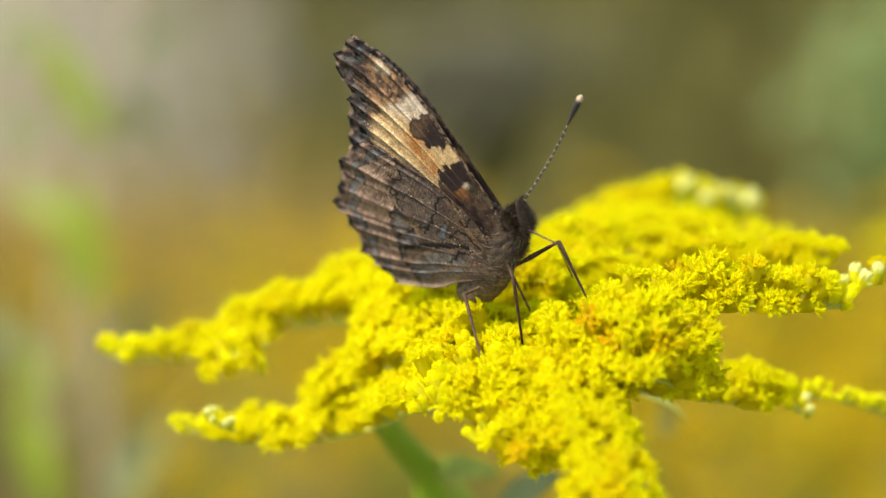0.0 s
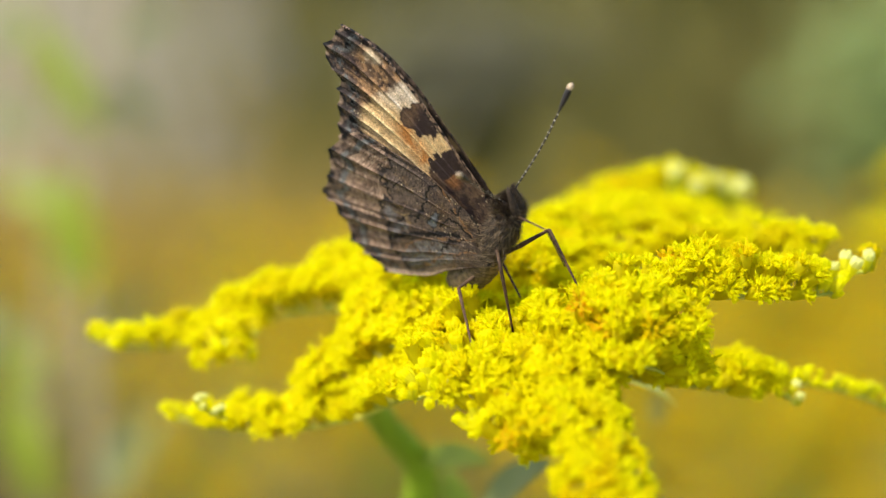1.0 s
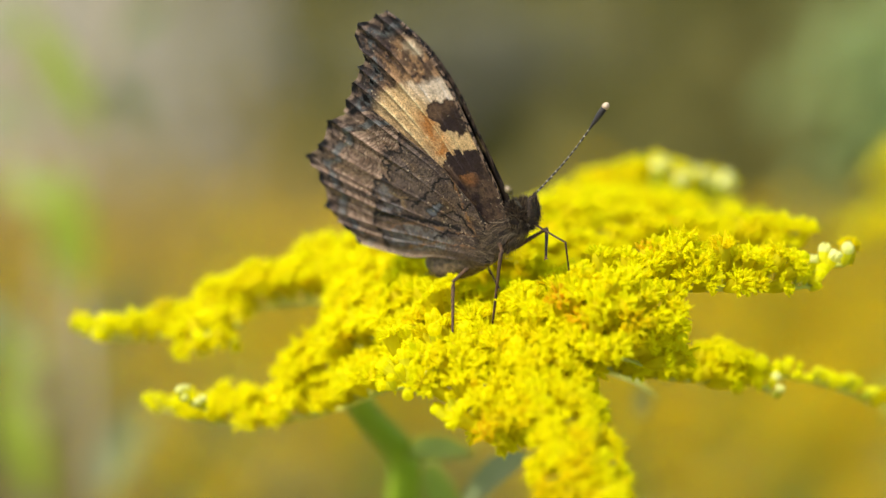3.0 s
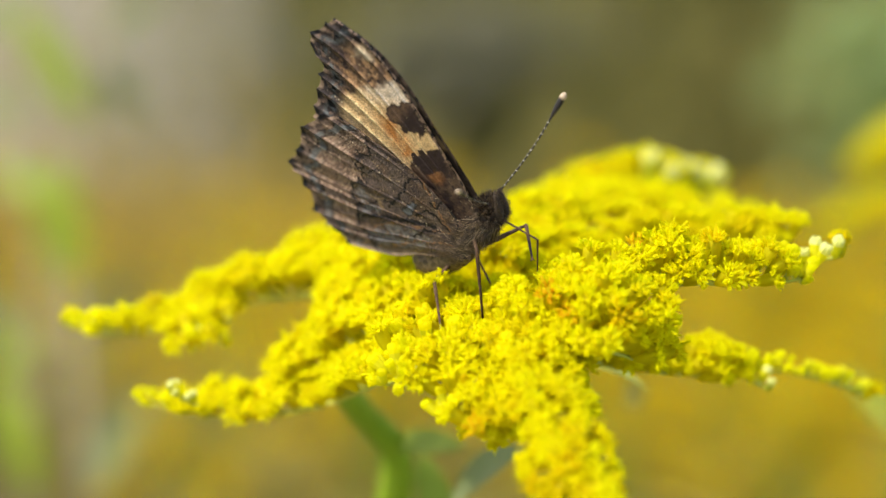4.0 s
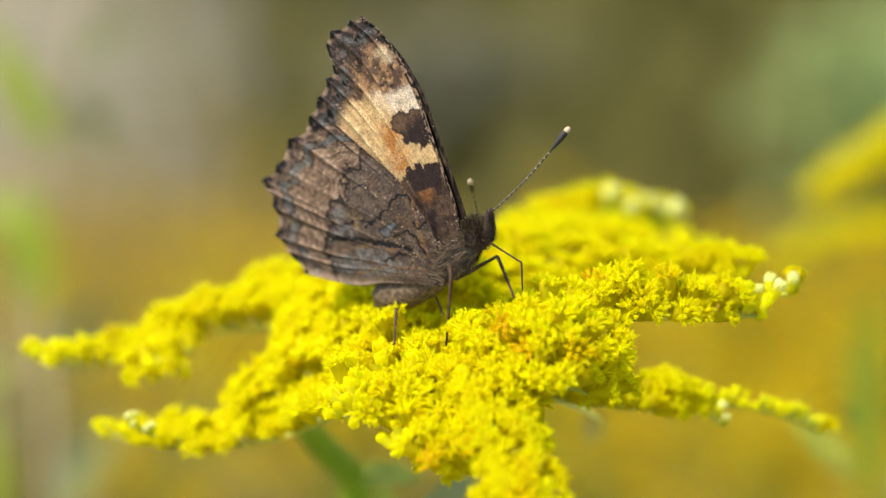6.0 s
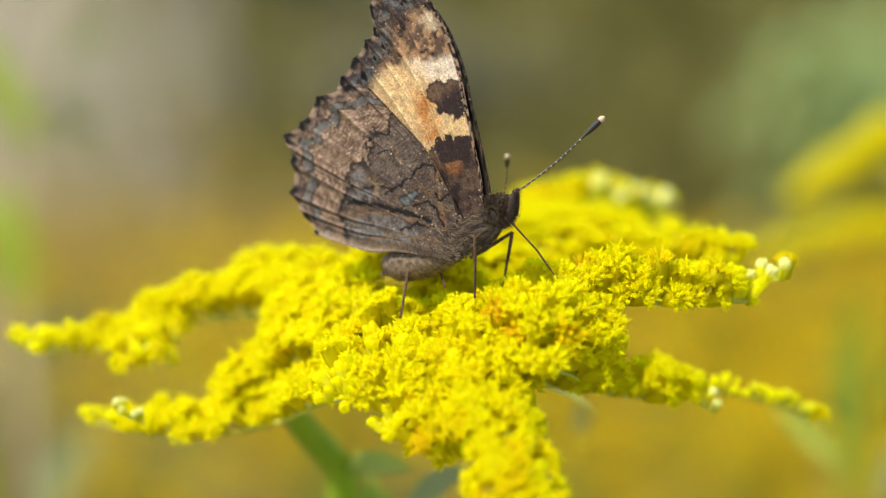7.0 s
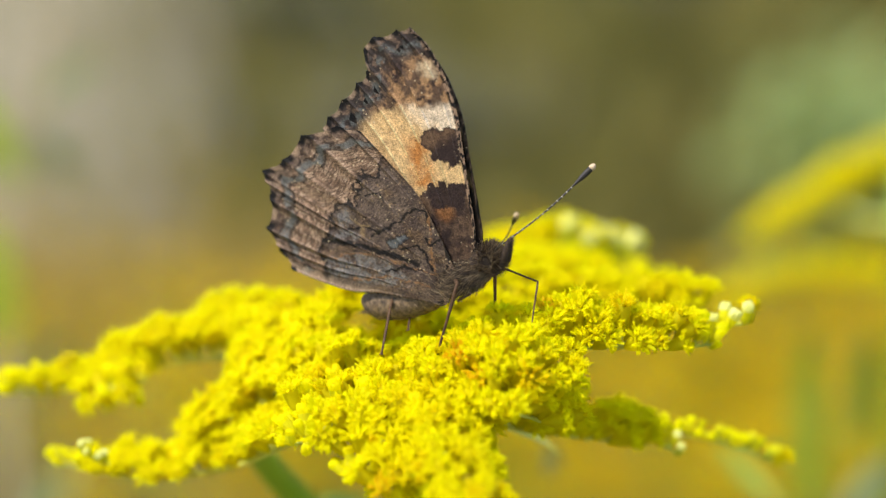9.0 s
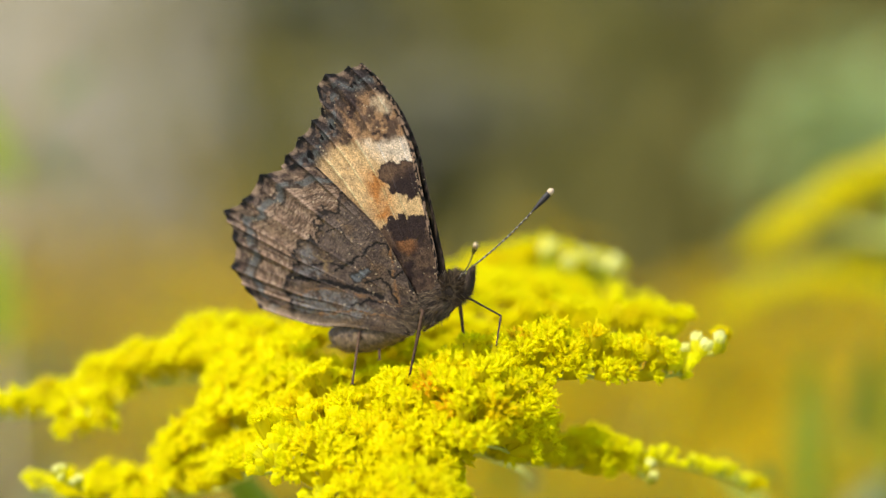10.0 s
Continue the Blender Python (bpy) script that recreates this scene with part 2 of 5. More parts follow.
# ---------------------------------------------------------------- ground
def build_ground():
    verts, faces = [], []
    rings = [0.4, 1, 2, 3, 4, 5, 7, 10, 16, 30, 80, 300, 1500]
    n = 48
    verts.append((0, 0, 0))
    for r in rings:
        for k in range(n):
            a = 2 * math.pi * k / n
            p = Vector((r * math.cos(a), r * math.sin(a), 0))
            verts.append((p.x, p.y, 0.03 * noise.noise(p * 0.8) if r < 100 else 0))
    for k in range(n):
        faces.append((0, 1 + k, 1 + (k + 1) % n))
    for i in range(len(rings) - 1):
        for k in range(n):
            faces.append((1 + i * n + k, 1 + (i + 1) * n + k, 1 + (i + 1) * n + (k + 1) % n, 1 + i * n + (k + 1) % n))
    m, nt, b = material("dry_meadow_soil", 0.9, 0, 0.1)
    col = ramp(nt, noise_tex(nt, 2.2, 6), [(0.35, (0.10, 0.10, 0.04)), (0.65, (0.21, 0.185, 0.085))])
    col = mixed(nt, col, ramp(nt, noise_tex(nt, 60, 5), [(0.3, (0.5, 0.5, 0.5)), (0.7, (1.3, 1.3, 1.2))]), 0.8, "MULTIPLY")
    nt.links.new(col, b.inputs["Base Color"])
    ob = new("ground", mesh_of("ground", verts, faces, [m]))
    tagged(ob, "dry olive meadow soil with sparse grass", "ground", kind="structure")


build_ground()


# ---------------------------------------------------------------- butterfly
def smooth01(a, b, x):
    t = np.clip((x - a) / (b - a), 0, 1)
    return t * t * (3 - 2 * t)


def hashed(ix, iz, seed):
    h = np.sin(ix * 127.1 + iz * 311.7 + seed * 74.7) * 43758.5453
    return h - np.floor(h)


def value_noise(x, z, seed=0):
    ix, iz = np.floor(x), np.floor(z)
    fx, fz = x - ix, z - iz
    fx, fz = fx * fx * (3 - 2 * fx), fz * fz * (3 - 2 * fz)
    a, b = hashed(ix, iz, seed), hashed(ix + 1, iz, seed)
    c, d = hashed(ix, iz + 1, seed), hashed(ix + 1, iz + 1, seed)
    return a + (b - a) * fx + (c - a) * fz + (a - b - c + d) * fx * fz


def fractal(x, z, seed=0, octaves=4):
    v, amp, tot = 0, 1.0, 0
    for o in range(octaves):
        v = v + amp * value_noise(x * 2 ** o, z * 2 ** o, seed + o)
        tot += amp
        amp *= 0.55
    return v / tot


def polygon_depth(x, z, poly):
    """How far inside the polygon a point lies (negative outside)."""
    best = np.full(x.shape, 1e9)
    inside = np.zeros(x.shape, bool)
    n = len(poly)
    for i in range(n):
        (ax, az), (bx, bz) = poly[i], poly[(i + 1) % n]
        ex, ez = bx - ax, bz - az
        t = np.clip(((x - ax) * ex + (z - az) * ez) / (ex * ex + ez * ez), 0, 1)
        best = np.minimum(best, np.hypot(x - ax - t * ex, z - az - t * ez))
        cross = ((az > z) != (bz > z)) & (x < ex * (z - az) / (bz - az + 1e-9) + ax)
        inside ^= cross
    return np.where(inside, best, -best)


def lerp(col, target, w):
    return col * (1 - w[..., None]) + np.array(target) * w[..., None]


CREAM, YELLOWTAN, RUST = (0.74, 0.61, 0.46), (0.63, 0.43, 0.21), (0.46, 0.19, 0.05)
UMBER, COFFEE, SOOT = (0.034, 0.021, 0.019), (0.105, 0.065, 0.042), (0.008, 0.007, 0.007)
SLATE, FAWN = (0.105, 0.112, 0.108), (0.30, 0.20, 0.135)


def toothed(col, u, v, teeth):
    """Black spots at the tips of the teeth, pale fringe in the bays."""
    rim = 1 - u
    bay = np.abs(v * teeth - np.round(v * teeth))
    col = lerp(col, (0.34, 0.24, 0.16), 0.7 * smooth01(0.03, 0.015, rim) * smooth01(0.25, 0.4, bay))
    return lerp(col, SOOT, smooth01(0.34, 0.2, bay) * smooth01(0.036, 0.02, rim))


def forewing_pigment(x, z, u, v):
    jx = (fractal(x * 1.6, z * 1.6, 3) - 0.5) * 1.3
    jz = (fractal(x * 1.6, z * 1.6, 11) - 0.5) * 1.3
    px, pz = x + jx, z + jz
    streak = fractal(v * 60, u * 9, 5)
    col = np.ones(x.shape + (3,)) * np.array(YELLOWTAN)
    # cream towards the leading edge
    col = lerp(col, CREAM, smooth01(0.5, 0.12, v + 0.25 * (streak - 0.5)) * smooth01(8.5, 10.5, pz + 0.2 * px + 2))
    col = lerp(col, (0.42, 0.24, 0.10), 0.35 * smooth01(0.5, 0.7, fractal(x * 1.2, z * 1.2, 21)) * smooth01(0.35, 0.7, v))
    col = lerp(col, COFFEE, 0.25 * smooth01(0.6, 0.75, fractal(v * 26, u * 30, 23)))
    # brown apex above the band
    edge = 11.9 + 0.40 * (px + 7.1)
    apex = smooth01(-0.4, 0.9, pz - edge)
    mott = fractal(x * 1.3, z * 1.3, 31)
    brown = lerp(np.ones(x.shape + (3,)) * np.array(COFFEE), (0.34, 0.20, 0.10), smooth01(0.42, 0.66, mott))
    brown = lerp(brown, UMBER, smooth01(0.58, 0.75, fractal(x * 1.1, z * 1.1, 41)))
    col = col * (1 - apex[..., None]) + brown * apex[..., None]
    spot = smooth01(1.3, 0.4, np.hypot((px + 9.9) * 0.8, pz - 14.9))
    col = lerp(col, (0.55, 0.42, 0.27), spot)
    # the three dark patches along the leading edge
    p2 = polygon_depth(px, pz, [(-9.6, 7.7), (-9.0, 8.9), (-7.2, 9.7), (-5.4, 10.5), (-4.4, 10.8), (-3.2, 7.6), (-4.6, 6.9), (-5.9, 6.0), (-6.6, 6.5), (-7.6, 6.3), (-8.7, 6.9)])
    rust = smooth01(2.1, 0.2, np.abs((x + 9.6) - (7.2 - z) * 0.38)) * smooth01(8.6, 7.2, z) * smooth01(2.4, 3.6, z) * (0.55 + 0.45 * smooth01(0.35, 0.6, fractal(x * 1.4, z * 1.4, 51)))
    col = lerp(col, RUST, rust)
    inner2 = lerp(np.ones(x.shape + (3,)) * np.array(UMBER), (0.125, 0.075, 0.045), smooth01(-0.6, 1.0, z - 8.3 - 0.75 * (x + 6.4) + 2.4 * (fractal(x * 1.1, z * 1.1, 61) - 0.5)) * smooth01(0.05, 0.5, p2))
    w2 = smooth01(-0.1, 0.15, p2)
    col = col * (1 - w2[..., None]) + inner2 * w2[..., None]
    p3 = polygon_depth(px, pz, [(-7.8, 3.2), (-6.9, 4.2), (-6.3, 4.5), (-5.9, 4.0), (-5.2, 4.7), (-2.6, 5.0), (-1.0, -4.0), (-5, -7), (-8.5, -1.0), (-9.5, 0.5)])
    basal = lerp(np.ones(x.shape + (3,)) * np.array(COFFEE), UMBER, smooth01(0.35, 0.6, fractal(x * 1.2, z * 1.2, 71)))
    basal = lerp(basal, RUST, 0.38 * smooth01(1.5, 0.3, np.hypot(x + 5.6, (z - 1.4))))
    w3 = smooth01(-0.1, 0.15, p3)
    col = col * (1 - w3[..., None]) + basal * w3[..., None]
    top3 = smooth01(-0.1, 0.1, polygon_depth(px, pz, [(-7.8, 3.2), (-6.9, 4.2), (-6.3, 4.5), (-5.9, 4.0), (-5.2, 4.7), (-3.9, 4.8), (-4.0, 2.2), (-5.4, 2.0), (-6.5, 1.2)]))
    col = lerp(col, UMBER, top3)
    # dark border with slate lunules
    m = (1 - u) + 0.03 * (fractal(v * 30, u * 8, 81) - 0.5)
    border = smooth01(0.20, 0.12, m)
    bcol = lerp(np.ones(x.shape + (3,)) * np.array((0.036, 0.027, 0.024)), (0.15, 0.10, 0.07), smooth01(0.48, 0.7, fractal(x * 2.4, z * 2.4, 91)))
    lun = smooth01(0.05, 0.0, np.abs(m - 0.10 - 0.022 * np.sin(v * 50))) * smooth01(0.38, 0.52, fractal(x * 1.8, z * 1.8, 95))
    bcol = lerp(bcol, SLATE, lun)
    bcol = lerp(bcol, SOOT, smooth01(0.03, 0.012, m))
    col = col * (1 - border[..., None]) + bcol * border[..., None]
    col = toothed(col, u, v, 9)
    # freckled leading edge
    costa = smooth01(0.05, 0.03, v)
    fre = smooth01(0.45, 0.6, value_noise(u * 90, v * 60, 7))
    col = col * (1 - costa[..., None]) + lerp(np.ones(x.shape + (3,)) * np.array(SOOT), FAWN, fre) * costa[..., None]
    return col


def hindwing_pigment(x, z, u, v):
    jx = (fractal(x * 1.5, z * 1.5, 103) - 0.5) * 1.6
    jz = (fractal(x * 1.5, z * 1.5, 111) - 0.5) * 1.6
    jx = jx + (fractal(x * 4, z * 4, 107, 2) - 0.5) * 0.45
    jz = jz + (fractal(x * 4, z * 4, 117, 2) - 0.5) * 0.45
    px, pz = x + jx, z + jz
    # ripple streaks of the pale outer field, across the rays
    wob = 1.4 * fractal(x * 0.8, z * 0.8, 123, 2)
    rip = fractal(u * 190 + wob, v * 40, 121, 2)
    rip2 = fractal(u * 230 + wob, v * 55, 125, 2)
    tone = fractal(x * 0.7, z * 0.7, 129, 3)
    col = lerp(np.ones(x.shape + (3,)) * np.array((0.26, 0.172, 0.115)), (0.155, 0.098, 0.064), smooth01(0.4, 0.65, tone))
    col = lerp(col, (0.085, 0.055, 0.038), 0.85 * smooth01(0.46, 0.64, rip))
    col = lerp(col, (0.42, 0.31, 0.215), 0.7 * smooth01(0.58, 0.74, rip2))
    basal = polygon_depth(px, pz, [(-4, -3), (-7, 2.5), (-12.6, 6.0), (-12.9, 4.4), (-13.2, 3.0), (-14.4, 3.1), (-14.9, 1.5), (-14.9, -0.5), (-16.3, -0.7),
                                   (-16.9, -2.0), (-16.9, -3.6), (-17.6, -5.0), (-17.7, -6.6), (-17.2, -8.0), (-15.6, -11.5), (-4, -10)])
    dark = lerp(np.ones(x.shape + (3,)) * np.array((0.112, 0.082, 0.064)), UMBER, 0.55 * smooth01(0.38, 0.62, fractal(x * 0.7, z * 0.7, 131, 2)))
    dark = lerp(dark, (0.10, 0.062, 0.034), 0.6 * smooth01(0.5, 0.72, fractal(x * 0.6, z * 0.6, 141, 2)))
    qx, qz = x + (px - x) * 0.4, z + (pz - z) * 0.4
    for band in ([(-16.9, -7.0), (-13.6, -5.5), (-10.3, -5.3), (-7.6, -6.0), (-8.6, -7.4), (-13.4, -8.6), (-16.3, -8.9)], [(-17.0, -4.5), (-15.2, -3.1), (-13.4, -3.4), (-14.0, -4.1), (-16.4, -4.9)],
                 [(-16.6, -2.4), (-15.6, -1.2), (-14.6, -2.2), (-15.6, -3.6)]):
        inb = smooth01(-0.25, 0.35, polygon_depth(qx, qz, band))
        dark = lerp(dark, (0.150, 0.142, 0.136), 0.85 * inb * smooth01(0.3, 0.5, fractal(x * 2.5, z * 2.5, 151)))
    dark = lerp(dark, (0.22, 0.15, 0.08), 0.8 * smooth01(0.84, 0.92, value_noise(x * 5.5, z * 5.5, 161)))
    dark = lerp(dark, (0.40, 0.32, 0.20), 0.8 * smooth01(0.93, 0.97, value_noise(x * 6.5 + 3, z * 6.5, 163)))
    dark = dark * (0.72 + 0.6 * smooth01(0.3, 0.7, rip2))[..., None]
    w = smooth01(-0.06, 0.06, basal)
    rim = smooth01(0.36, 0.1, np.abs(basal - 0.14)) * smooth01(0.2, 0.35, fractal(x * 1.3, z * 1.3, 127))
    col = col * (1 - w[..., None]) + dark * w[..., None]
    col = lerp(col, SOOT, 0.9 * rim)
    for line, width in (([(-17.4, -5.3), (-14.4, -4.6), (-11.9, -4.5), (-9.6, -4.4), (-7.2, -4.6)], 0.26), ([(-12.4, -3.2), (-11.1, -2.0), (-9.6, -0.4), (-8.6, 0.9), (-7.6, 1.0), (-6.6, -0.3)], 0.15),
                        ([(-14.9, -3.3), (-13.2, -2.4), (-11.6, -2.6)], 0.13), ([(-9.0, -3.6), (-7.6, -2.6), (-6.6, -3.2), (-5.6, -4.8)], 0.14),
                        ([(-10.2, -6.4), (-8.4, -5.2), (-6.6, -5.1)], 0.13), ([(-7.0, -1.6), (-6.2, -2.4), (-5.6, -1.6)], 0.12), ([(-13.8, 0.6), (-12.4, 1.4), (-11.6, 0.6)], 0.10)):
        dd = np.full(x.shape, 1e9)
        for (ax, az), (bx, bz) in zip(line, line[1:]):
            t = np.clip(((qx - ax) * (bx - ax) + (qz - az) * (bz - az)) / ((bx - ax) ** 2 + (bz - az) ** 2), 0, 1)
            dd = np.minimum(dd, np.hypot(qx - ax - t * (bx - ax), qz - az - t * (bz - az)))
        col = lerp(col, SOOT, 0.95 * smooth01(width * 1.35, width * 0.5, dd))
    # rusty veins fanning out from the root
    for line in ([(-4.6, -6.2), (-6.0, -3.4), (-6.6, -0.8), (-7.4, 1.6)], [(-5.2, -5.2), (-9.0, -4.85), (-12.6, -5.2), (-16.0, -6.6)], [(-5.4, -6.4), (-9.5, -6.6), (-13.5, -8.3)]):
        for (ax, az), (bx, bz) in zip(line, line[1:]):
            t = np.clip(((qx - ax) * (bx - ax) + (qz - az) * (bz - az)) / ((bx - ax) ** 2 + (bz - az) ** 2), 0, 1)
            dd = np.hypot(qx - ax - t * (bx - ax), qz - az - t * (bz - az))
            col = lerp(col, (0.23, 0.12, 0.05), 0.8 * smooth01(0.17, 0.05, dd) * smooth01(0.3, 0.55, fractal(x * 2.2, z * 2.2, 167)))
    # slate bar in the cell and a pale fork
    bar = polygon_depth(qx, qz, [(-10.9, -3.4), (-10.0, -2.7), (-9.0, -1.9), (-8.6, -2.2), (-9.6, -3.6), (-10.3, -3.9)])
    col = lerp(col, (0.10, 0.108, 0.115), smooth01(-0.1, 0.15, bar))
    col = lerp(col, SOOT, 0.7 * smooth01(0.2, 0.0, np.abs(bar)))
    for line in ([(-15.0, -2.0), (-13.6, -2.5), (-13.2, -3.3)], [(-13.6, -2.5), (-12.9, -2.2)]):
        for (ax, az), (bx, bz) in zip(line, line[1:]):
            t = np.clip(((qx - ax) * (bx - ax) + (qz - az) * (bz - az)) / ((bx - ax) ** 2 + (bz - az) ** 2), 0, 1)
            dd = np.hypot(qx - ax - t * (bx - ax), qz - az - t * (bz - az))
            col = lerp(col, (0.26, 0.18, 0.09), 0.65 * smooth01(0.22, 0.05, dd))
    # border: slate chain of lunules, soot teeth
    m = (1 - u) + 0.05 * (fractal(v * 24, u * 8, 171) - 0.5)
    wave = 0.018 * np.sin(v * 2 * math.pi * 8.0)
    chain = smooth01(0.024, 0.010, np.abs(m - 0.095 - wave)) * smooth01(0.30, 0.42, fractal(x * 1.2, z * 1.2, 181))
    edgew = smooth01(0.075, 0.045, m)
    ecol = lerp(np.ones(x.shape + (3,)) * np.array((0.16, 0.115, 0.085)), UMBER, smooth01(0.4, 0.6, fractal(x * 2.2, z * 2.2, 191)))
    col = col * (1 - 0.8 * edgew[..., None]) + ecol * 0.8 * edgew[..., None]
    col = lerp(col, SOOT, 0.8 * smooth01(0.038, 0.026, np.abs(m - 0.095 - wave)) * (1 - chain) * smooth01(0.38, 0.52, fractal(x * 1.8, z * 1.8, 185)))
    col = lerp(col, SLATE, chain * 0.9)
    # pale hairy strip along the inner edge
    strip = smooth01(0.90, 0.97, v + 0.05 * (fractal(x * 3, z * 3, 195) - 0.5)) * smooth01(0.25, 0.5, u)
    col = lerp(col, (0.30, 0.22, 0.145), 0.75 * strip * (0.5 + 0.5 * smooth01(0.35, 0.6, fractal(u * 160, v * 14, 197, 2))))
    return toothed(col, u, v, 8)


FORE = dict(costa=[(-1.9, -3.5), (-2.2, 0), (-3.5, 4), (-5.0, 8.3), (-6.2, 11.7), (-8.1, 15), (-10.2, 17.3), (-12.2, 18.5)],
            outer=[(-12.2, 18.5), (-14.2, 17.3), (-16.7, 15.4), (-16.0, 12.9), (-17.0, 11), (-18.7, 8), (-19.8, 5.5), (-19, 3)],
            inner=[(-4.5, -5), (-9, -3), (-14, 0), (-19, 3)], teeth=9, tooth=0.42, veins=8, pigment=forewing_pigment)
HIND = dict(costa=[(-2.9, -4.6), (-5.8, -0.8), (-8.4, 2.3), (-11.5, 4.5), (-15.3, 6.9)],
            outer=[(-15.3, 6.9), (-18, 6.5), (-21.5, 4.4), (-23.0, 1.5), (-25.1, -0.5), (-23.9, -2.8), (-23.6, -6.2), (-22, -8.2), (-20.2, -9.7)],
            inner=[(-3.4, -7.6), (-7.0, -8.2), (-10.6, -8.8), (-13.2, -9.6), (-16, -9.8), (-20.2, -9.7)], teeth=8, tooth=0.5, veins=8, pigment=hindwing_pigment)


def wing_mesh(name, plan, nu, nv, side, offset, bulge, flare=0.0):
    """A scaled wing as a patch between its leading, outer and inner edges, ribbed along its veins."""
    def sampled(points, n):
        return np.array([(p.x, p.y) for p in spline([(a, b, 0) for a, b in points], n)])
    us, vs = np.linspace(0, 1, nu), np.linspace(0, 1, nv)
    costa, inner = sampled(plan["costa"], nu), sampled(plan["inner"], nu)
    outer = sampled(plan["outer"], nv)
    root = costa[0] + (inner[0] - costa[0]) * vs[:, None]
    tooth = plan["tooth"] * (np.abs(np.sin(vs * math.pi * plan["teeth"])) ** 0.7 - 0.6)
    tooth += 0.10 * (value_noise(vs * 70, vs * 0, 5) - 0.5)
    tooth *= np.clip(np.minimum(vs, 1 - vs) * 25, 0, 1)
    ahead = outer - root
    ahead /= np.linalg.norm(ahead, axis=1)[:, None]
    outer = outer + ahead * tooth[:, None] * -1
    U, V = np.meshgrid(us, vs, indexing="ij")
    u, v = U[..., None], V[..., None]
    P = ((1 - v) * costa[:, None] + v * inner[:, None] + (1 - u) * root[None] + u * outer[None]
         - ((1 - u) * (1 - v) * costa[0] + (1 - u) * v * inner[0] + u * (1 - v) * costa[-1] + u * v * inner[-1]))
    x, z = P[..., 0], P[..., 1]
    phase = V * plan["veins"]
    phase = phase + 0.35 * np.sin(V * 9.0) + 0.12 * np.sin(V * 23.0)
    rib = np.abs(np.sin(math.pi * phase)) ** 0.6
    vein = smooth01(0.026, 0.008, np.abs(phase - np.round(phase)) / plan["veins"] * 4)
    y = offset + side * (bulge * np.sin(math.pi * np.clip(U, 0, 1)) * np.sin(math.pi * V)
                         - (0.34 if name == "hindwing" else 0.42) * (rib - 0.5) * smooth01(0.45, 1.0, U) + 0.08 * vein * smooth01(0.15, 0.3, U)
                         - (0.15 if name == "hindwing" else 0.13) * (np.abs(np.sin(2 * math.pi * phase + 0.6 * np.sin(U * 5))) ** 0.7 - 0.5) * smooth01(0.35, 0.85, U)
                         + flare * smooth01(0.35, 1.0, V) * (1 - 0.75 * U))
    y = y + side * 0.10 * (fractal(x * 0.9, z * 0.9, 17) - 0.5)
    col = plan["pigment"](x, z, U, V)
    pale = np.clip(col * 1.9 + 0.03, 0, 0.75)
    wv = ((0.32 if name == "hindwing" else 0.5) * vein * smooth01(0.2, 0.5, U) * (0.45 + 0.55 * fractal(x * 2, z * 2, 27)))[..., None]
    col = col * (1 - wv) + pale * wv
    # shade on the far pair is put into its pigment, a quarter as bright
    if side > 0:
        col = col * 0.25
    verts = np.stack([x * MM, y * MM, z * MM], -1).reshape(-1, 3)
    idx = np.arange(nu * nv).reshape(nu, nv)
    quads = np.stack([idx[:-1, :-1], idx[1:, :-1], idx[1:, 1:], idx[:-1, 1:]], -1).reshape(-1, 4)
    if side > 0:
        quads = quads[:, ::-1]
    me = bpy.data.meshes.new(name)
    me.from_pydata(verts.tolist(), [], quads.tolist())
    me.materials.append(M_WING)
    layer = me.color_attributes.new("pigment", "FLOAT_COLOR", "POINT")
    layer.data.foreach_set("color", np.concatenate([col.reshape(-1, 3), np.ones((nu * nv, 1))], 1).ravel())
    me.polygons.foreach_set("use_smooth", [True] * len(me.polygons))
    me.update()
    return me


def lathe(name, points, radii, mats, squash=1.0, sides=20):
    v, f = tube([Vector(p) * MM for p in points], [r * MM for r in radii], sides)
    if squash < 1:
        v = [Vector((p.x, MID * MM + (p.y - MID * MM) * squash, p.z)) for p in v]
    return mesh_of(name, v, f, mats)


butterfly = tagged(new("butterfly"), "dark brown butterfly with closed mottled wings feeding on the yellow flower", "butterfly")
MID = 0.45     # the body's middle plane lies this far from the near wings


